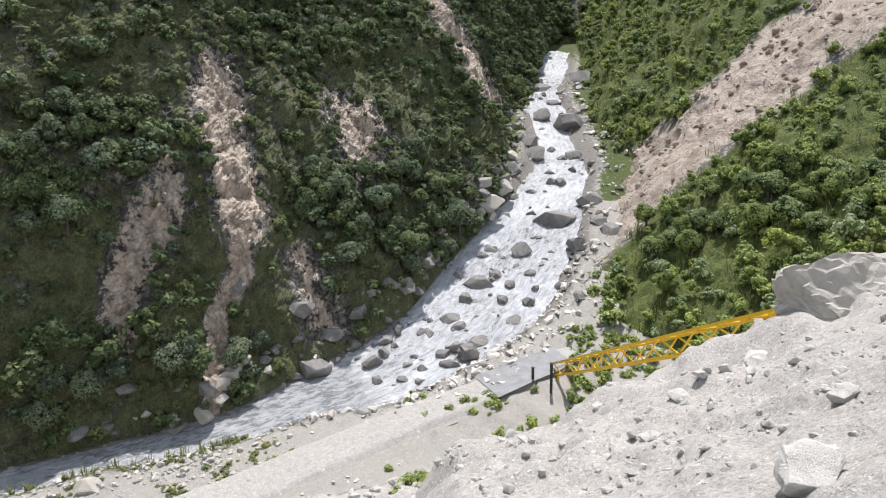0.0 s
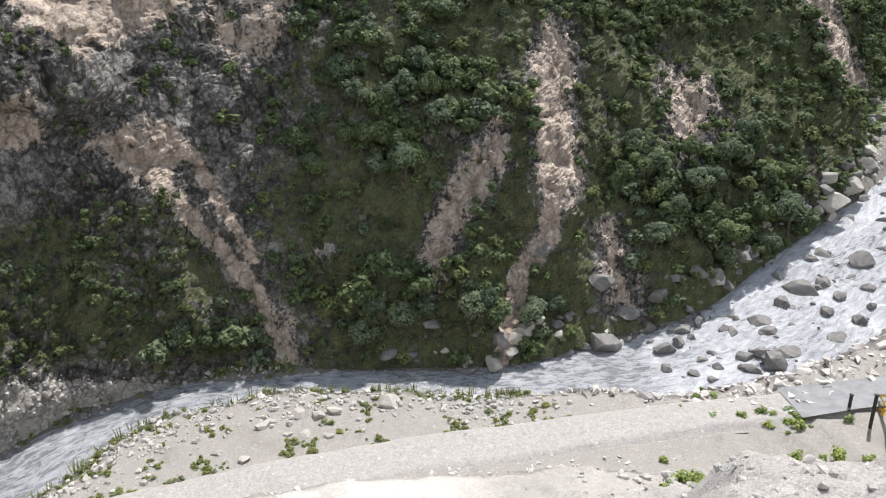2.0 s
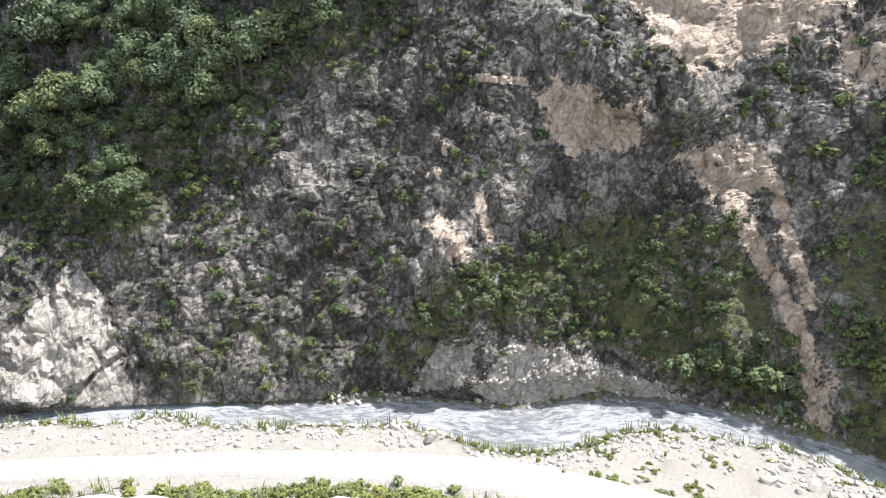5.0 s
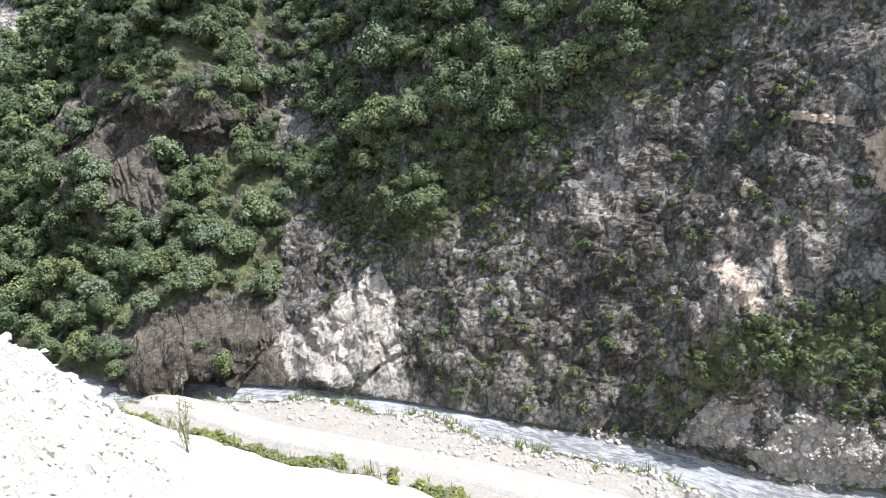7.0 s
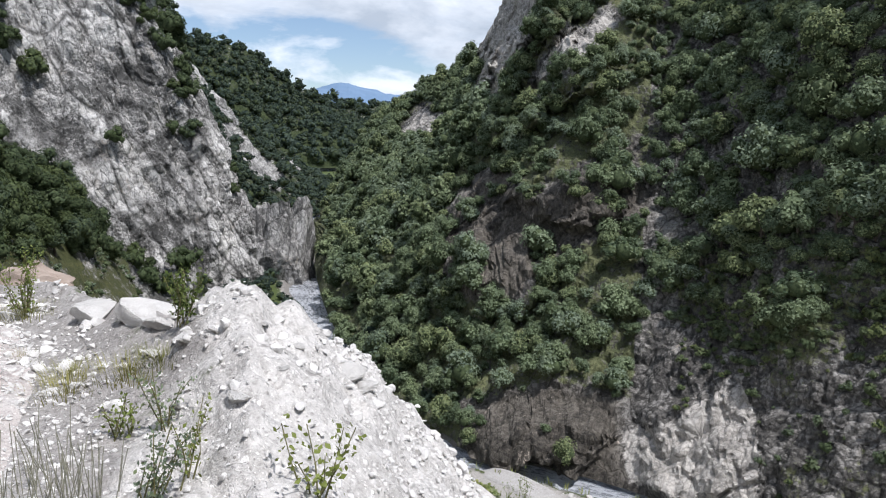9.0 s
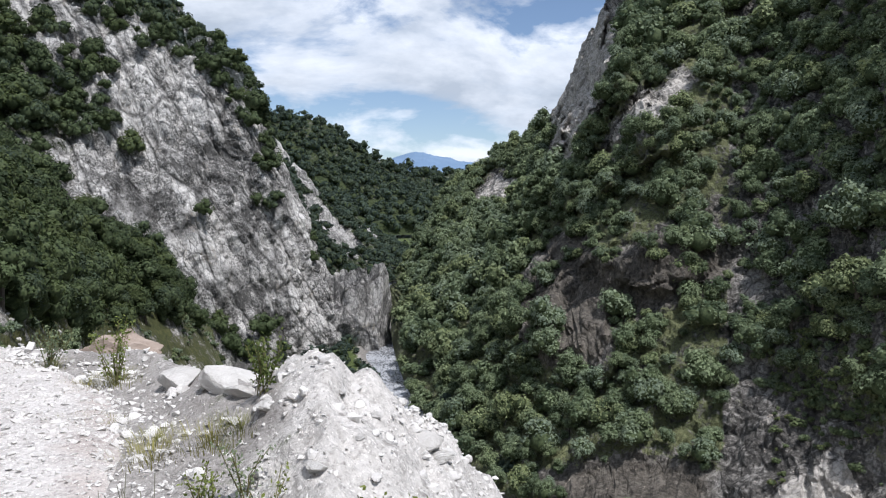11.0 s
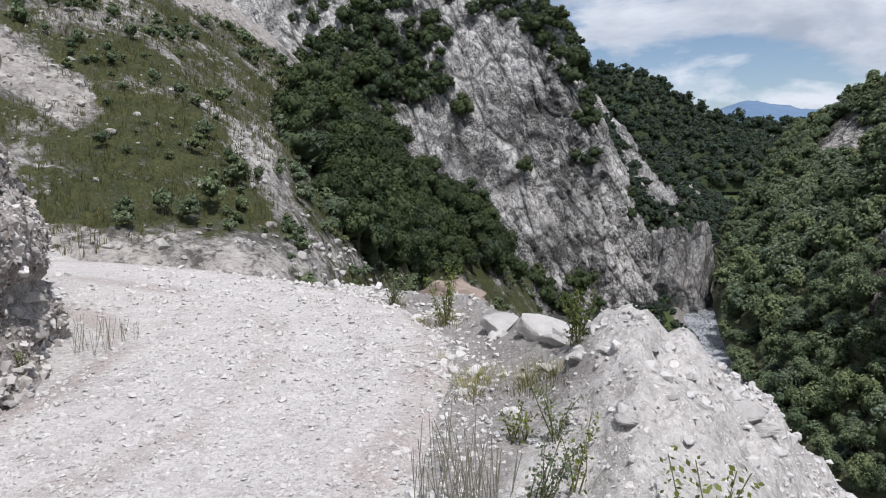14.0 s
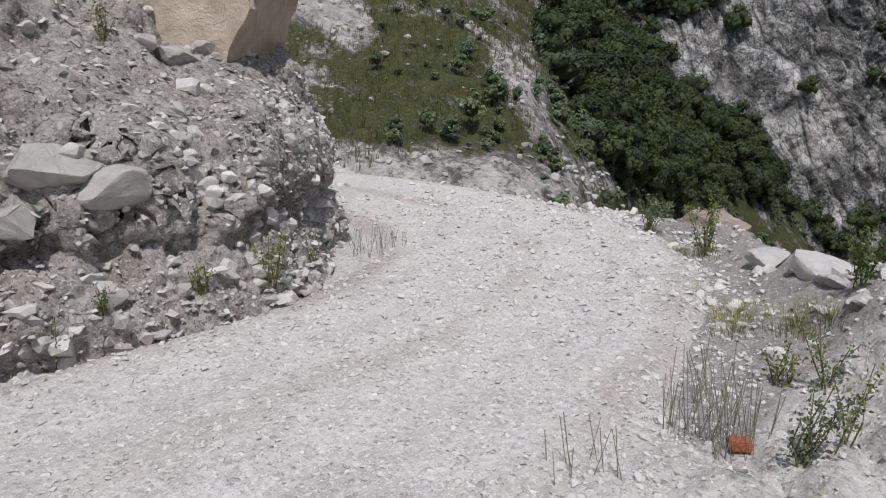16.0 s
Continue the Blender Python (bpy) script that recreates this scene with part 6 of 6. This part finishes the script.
GRASS_BRIGHT = leaf_material("verge_grass", (0.13, 0.16, 0.05), (0.25, 0.28, 0.10), (0.38, 0.40, 0.20), 3)
GRASS = leaf_material("hill_grass", (0.06, 0.075, 0.025), (0.135, 0.14, 0.053), (0.24, 0.23, 0.11), 4)
p_, n_ = SIDES["meadow"].scatter(np.clip(0.9 - 0.9 * mscar - 0.5 * mwood, 0, 1) * (mrange < 75) * (maz > -62) * noisy(mp, 3, 402, -0.5, 0.3), 0.19, grng, 26000)
tagged(new("grass_tufts", joined("grass_tufts", TUFTS, [(grng.integers(6), turn(grng, np.array([1, 1, 1]) * (0.16 + 0.26 * grng.random()), 0.1), q) for q in p_], [GRASS])), "long grass tufts on the hillside", "grass", kind="stuff")
p_, n_ = SIDES["gully"].scatter(np.clip(0.8 - 1.2 * gscar, 0, 1) * (gaz < 166), 0.8, grng, 6000)
tagged(new("slope_grass", joined("slope_grass", TUFTS, [(grng.integers(6), turn(grng, np.array([1.6, 1.6, 1]) * (0.5 + 0.7 * grng.random()), 0.1), q) for q in p_], [GRASS_BRIGHT])), "tall grass on the gully side", "grass", kind="stuff")


def ground_bushes(name, n, az0, az1, r0, r1, keep, size, label, seed, mat, crowns):
    pts, r = field_points(n, az0, az1, r0, r1, seed, keep)
    r_ = np.random.default_rng(seed + 1)
    places = [(r_.integers(len(crowns)), turn(r_, np.array([1, 1, r_.uniform(0.7, 1.2)]) * r_.uniform(*size), 0.2), q - np.array([0, 0, 0.1])) for q in pts]
    if places:
        tagged(new(name, joined(name, crowns, places, [mat, CORE_BRIGHT if mat.name in ("sun_brightened_leaves", "verge_grass") else CORE], slots=True)), label, "bushes", kind="stuff")


patchy = lambda x, y, size, seed, lo, hi: smooth(lo, hi, fbm(np.stack([x, y, x * 0], 1), size, 3, seed))
ground_bushes("verge_bushes", 7000, 10, 62, 38, 66, lambda x, y, z, d, rd, past: np.exp(-((past - 0.2) / 0.7) ** 2) * patchy(x, y, 5, 411, -0.5, 0.0), (0.3, 0.85), "bright green weeds between the track and the slope", 410, GRASS_BRIGHT, TINY_CROWNS)
ground_bushes("bank_bushes", 5000, 20, 112, 42, 62, lambda x, y, z, d, rd, past: np.exp(-((d - 1.7) / 0.7) ** 2) * (past > 1) * patchy(x, y, 1.8, 413, -0.15, 0.25), (0.15, 0.5), "green weeds along the stream bank", 412, GRASS_BRIGHT, TINY_CROWNS)
ground_bushes("bar_weeds", 2600, 66, 116, 43.2, 51, lambda x, y, z, d, rd, past: (past > 3.0) * (d > 0.8) * patchy(x, y, 1.5, 421, 0.1, 0.4), (0.12, 0.40), "green weeds on the gravel bar", 420, GRASS_BRIGHT, TINY_CROWNS)
ground_bushes("spur_bushes", 3600, 124, 153, 12, 62, lambda x, y, z, d, rd, past: 0.5 * (np.abs(past + 2) < 6) * patchy(x, y, 3, 415, 0.0, 0.3) + 0.9 * (past > 0) * (d > 2.5) * smooth(139, 142, np.degrees(np.arctan2(x, y))) + 0.5 * (past > 0) * (d > 1.5) * patchy(x, y, 4, 416, 0.1, 0.4), (0.25, 0.8), "green weeds at the edge of the spur", 414, LEAF_BRIGHT, TINY_CROWNS)
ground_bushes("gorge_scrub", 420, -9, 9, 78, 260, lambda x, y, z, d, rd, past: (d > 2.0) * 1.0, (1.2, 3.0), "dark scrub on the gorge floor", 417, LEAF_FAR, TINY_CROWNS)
ground_bushes("rim_scrub", 2600, -34, 6, 24, 70, lambda x, y, z, d, rd, past: (past < 0) * smooth(13, 17, np.hypot(x, y)) * (0.2 + 0.8 * smooth(-6, -16, np.degrees(np.arctan2(x, y)))), (0.4, 1.3), "scrub on the drop below the road", 419, LEAF_DARK, TINY_CROWNS)
ground_bushes("rim_bushes", 420, -34, 6, 13, 24, lambda x, y, z, d, rd, past: (past < 0) * smooth(13, 17, np.hypot(x, y)) * (0.2 + 0.8 * smooth(-6, -16, np.degrees(np.arctan2(x, y)))), (0.25, 0.65), "small green bushes on the drop below the road", 425, LEAF_DARK, SMALL_CROWNS)


p_, r = field_points(9000, 10, 112, 38, 64, 430, lambda x, y, z, d, rd, past: np.maximum(np.exp(-((past - 0.2) / 0.8) ** 2) * (np.degrees(np.arctan2(x, y)) < 66), np.exp(-((d - 1.8) / 0.8) ** 2) * (past > 1)) * patchy(x, y, 4, 431, -0.5, 0.1))
tagged(new("verge_grass", joined("verge_grass", TUFTS, [(grng.integers(6), turn(grng, np.array([1.5, 1.5, 1]) * (0.4 + 0.6 * grng.random()), 0.1), q) for q in p_], [GRASS_BRIGHT])), "yellow-green grass along the track and the stream", "grass", kind="stuff")


# ---- plants beside the upper road ----
def leaf_quads(rng, spine, leaf, n):
    """n oval leaves set round points of a spine."""
    vs, fs = [], []
    for k in range(n):
        o = spine[rng.integers(len(spine))] + rng.normal(size=3) * leaf * 0.7
        d = rng.normal(size=3) + np.array([0, 0, 0.4])
        d /= np.linalg.norm(d)
        s = np.cross(d, rng.normal(size=3))
        s /= np.linalg.norm(s)
        up = np.cross(s, d)
        L = leaf * rng.uniform(0.6, 1.2)
        b = len(vs)
        vs += [o, o + d * L * 0.5 + s * L * 0.30 + up * L * 0.06, o + d * L, o + d * L * 0.5 - s * L * 0.30 + up * L * 0.06]
        fs.append([b, b + 1, b + 2, b + 3])
    return np.array(vs), np.array(fs)


def leafy_plant(az, el, height, stems, leaves, leaf, mat, label, seed, name="weed_plant", spread=0.5, side=""):
    r_ = np.random.default_rng(seed)
    p = SIDES[side].at(az, el)[0] if side else place_ground(az, el)[0]
    root = new(name)
    root.location = p
    spine = []
    for k in range(stems):
        a = r_.uniform(0, 6.28)
        tip = Vector((math.cos(a) * spread * r_.random(), math.sin(a) * spread * r_.random(), r_.uniform(0.65, 1.0))) * height
        base = Vector((r_.normal() * 0.03, r_.normal() * 0.03, -0.05))
        knee = base.lerp(tip, 0.5) + Vector((r_.normal(), r_.normal(), 0.6)) * height * 0.05
        bm = bar(base, knee, 0.008)
        bar(knee, tip, 0.005, bm)
        part("stem", bm, STALK, root)
        spine += [np.array(base.lerp(knee, t)) for t in (0.5, 0.75, 1.0)] + [np.array(knee.lerp(tip, t)) for t in (0.2, 0.4, 0.6, 0.8, 1.0)]
    v, f = leaf_quads(r_, spine, leaf, leaves)
    part("leaves", mesh_of("leaves", v, f, mat, {"tone": np.full(len(v), r_.random())}), mat, root)
    return tagged(root, label, "plant")


def dry_stalks(az, el, height, count, label, seed):
    r_ = np.random.default_rng(seed)
    root = new("dry_stalks")
    root.location = place_ground(az, el)[0]
    for k in range(count):
        a, rr = r_.uniform(0, 6.28), 0.26 * math.sqrt(r_.random())
        o = Vector((math.cos(a) * rr, math.sin(a) * rr, -0.04))
        part("stalk", bar(o, o + Vector((r_.normal() * 0.12, r_.normal() * 0.12, r_.uniform(0.5, 1.0))) * height, 0.004), STALK_GREY, root)
    return tagged(root, label, "plant")


STALK = plain_material("green_stem", (0.10, 0.10, 0.04), (0.18, 0.16, 0.07), 0.7, 20)
STALK_GREY = plain_material("grey_stalk", (0.16, 0.16, 0.12), (0.30, 0.29, 0.22), 0.8, 30)
WEED = leaf_material("weed_leaves", (0.07, 0.10, 0.025), (0.15, 0.19, 0.05), (0.29, 0.33, 0.12), 1.0)
YELLOW_GRASS = leaf_material("yellow_grass", (0.14, 0.15, 0.05), (0.24, 0.24, 0.09), (0.36, 0.35, 0.16), 1.0)
leafy_plant(-15.3, -27.2, 0.50, 7, 420, 0.034, WEED, "leafy green sapling among white gravel", 501, "sapling", 0.6)
leafy_plant(-12.4, -25.4, 0.42, 4, 130, 0.036, WEED, "leafy green sapling among white gravel", 502, "sapling", 0.9)
leafy_plant(-1.9, -27.8, 0.5, 6, 150, 0.05, WEED, "young broad-leaved weed on the mound", 503, spread=0.7)
for k, (az, el, h) in enumerate([(-13.7, -21.8, 0.45), (-17.1, -22.0, 0.35), (-57.3, -14.7, 0.62), (-62.2, -14.8, 0.3), (-73.3, -19.0, 0.55), (-68.7, -18.7, 0.35)]):
    leafy_plant(az, el, h, 6, 200, 0.036, WEED, "small green bush at the road edge", 510 + k)
for k, (az, el, h) in enumerate([(-22.4, -12.9, 0.8), (-26.7, -11.4, 0.65), (-12.1, -14.1, 0.5), (7.0, -20.9, 1.1), (5.0, -19.8, 0.9), (15.7, -30.0, 1.3)]):
    leafy_plant(az, el, h, 11, 420, 0.045, WEED, "pale green shrub at the edge of the drop", 530 + k, "shrub", 0.5)
for k, (az, el, h, n) in enumerate([(-20.5, -26.6, 0.6, 40), (-23.0, -26.2, 0.45, 22), (-32.1, -30.2, 0.45, 12), (-49.3, -13.0, 0.55, 24), (-47.0, -12.7, 0.4, 16), (-22.6, -24.1, 0.6, 14)]):
    dry_stalks(az, el, h, n, "clump of grey-green leafless stalks in gravel", 550 + k)
# plants at the foot of the cutting
for k, (az, el, h, n) in enumerate([(-57.2, -14.9, 0.62, 330), (-62.3, -15.0, 0.30, 140), (-53.9, -13.9, 0.30, 100), (-67.2, 3.5, 0.40, 160), (-69.7, -15.7, 0.25, 80)]):
    leafy_plant(az, el, h, 9, n, 0.035, WEED, "bushy green plant rooted in the cutting", 570 + k, "shrub", 0.45, "bank")
CLUMPS = [tuft_shape(grng, 240, 1.1, 0.008) for _ in range(4)]
spots = [(-25.6, -15.5), (-23.4, -15.8), (-20.1, -18.2), (-15.9, -17.7), (-13.7, -16.9), (-24.9, -13.0), (-19.8, -17.0), (-32.4, -10.9), (-22.1, -12.7), (-26.4, -11.2), (-53.5, -13.9), (-44.5, -12.0), (-29, -11.6)]
places = [(k % 4, turn(grng, np.array([0.34, 0.34, 0.13]) * grng.uniform(0.7, 1.2)), np.array(place_ground(az, el)[0])) for k, (az, el) in enumerate(spots)]
tagged(new("grass_clumps", joined("grass_clumps", CLUMPS, places, [YELLOW_GRASS])), "low yellow-green grass clumps in grey rubble", "grass", kind="stuff")

BRICK = stone_material("red_brick", (0.34, 0.10, 0.05), (0.42, 0.15, 0.08), (0.2, 0.07, 0.04), 0.2)
bm = bmesh.new()
bmesh.ops.create_cube(bm, size=1.0, matrix=Matrix.Diagonal((0.13, 0.11, 0.065, 1)))
bmesh.ops.bevel(bm, geom=bm.edges[:], offset=0.008, segments=2, affect="EDGES")
me = bpy.data.meshes.new("brick_fragment")
bm.to_mesh(me)
bm.free()
me.materials.append(BRICK)
ob = new("brick_fragment", me)
ob.matrix_basis = Matrix.Translation(place_ground(-19.5, -26.9)[0] + Vector((0, 0, 0.03))) @ Matrix.Rotation(0.5, 4, "Z")
tagged(ob, "broken red brick lying in the gravel", "brick")
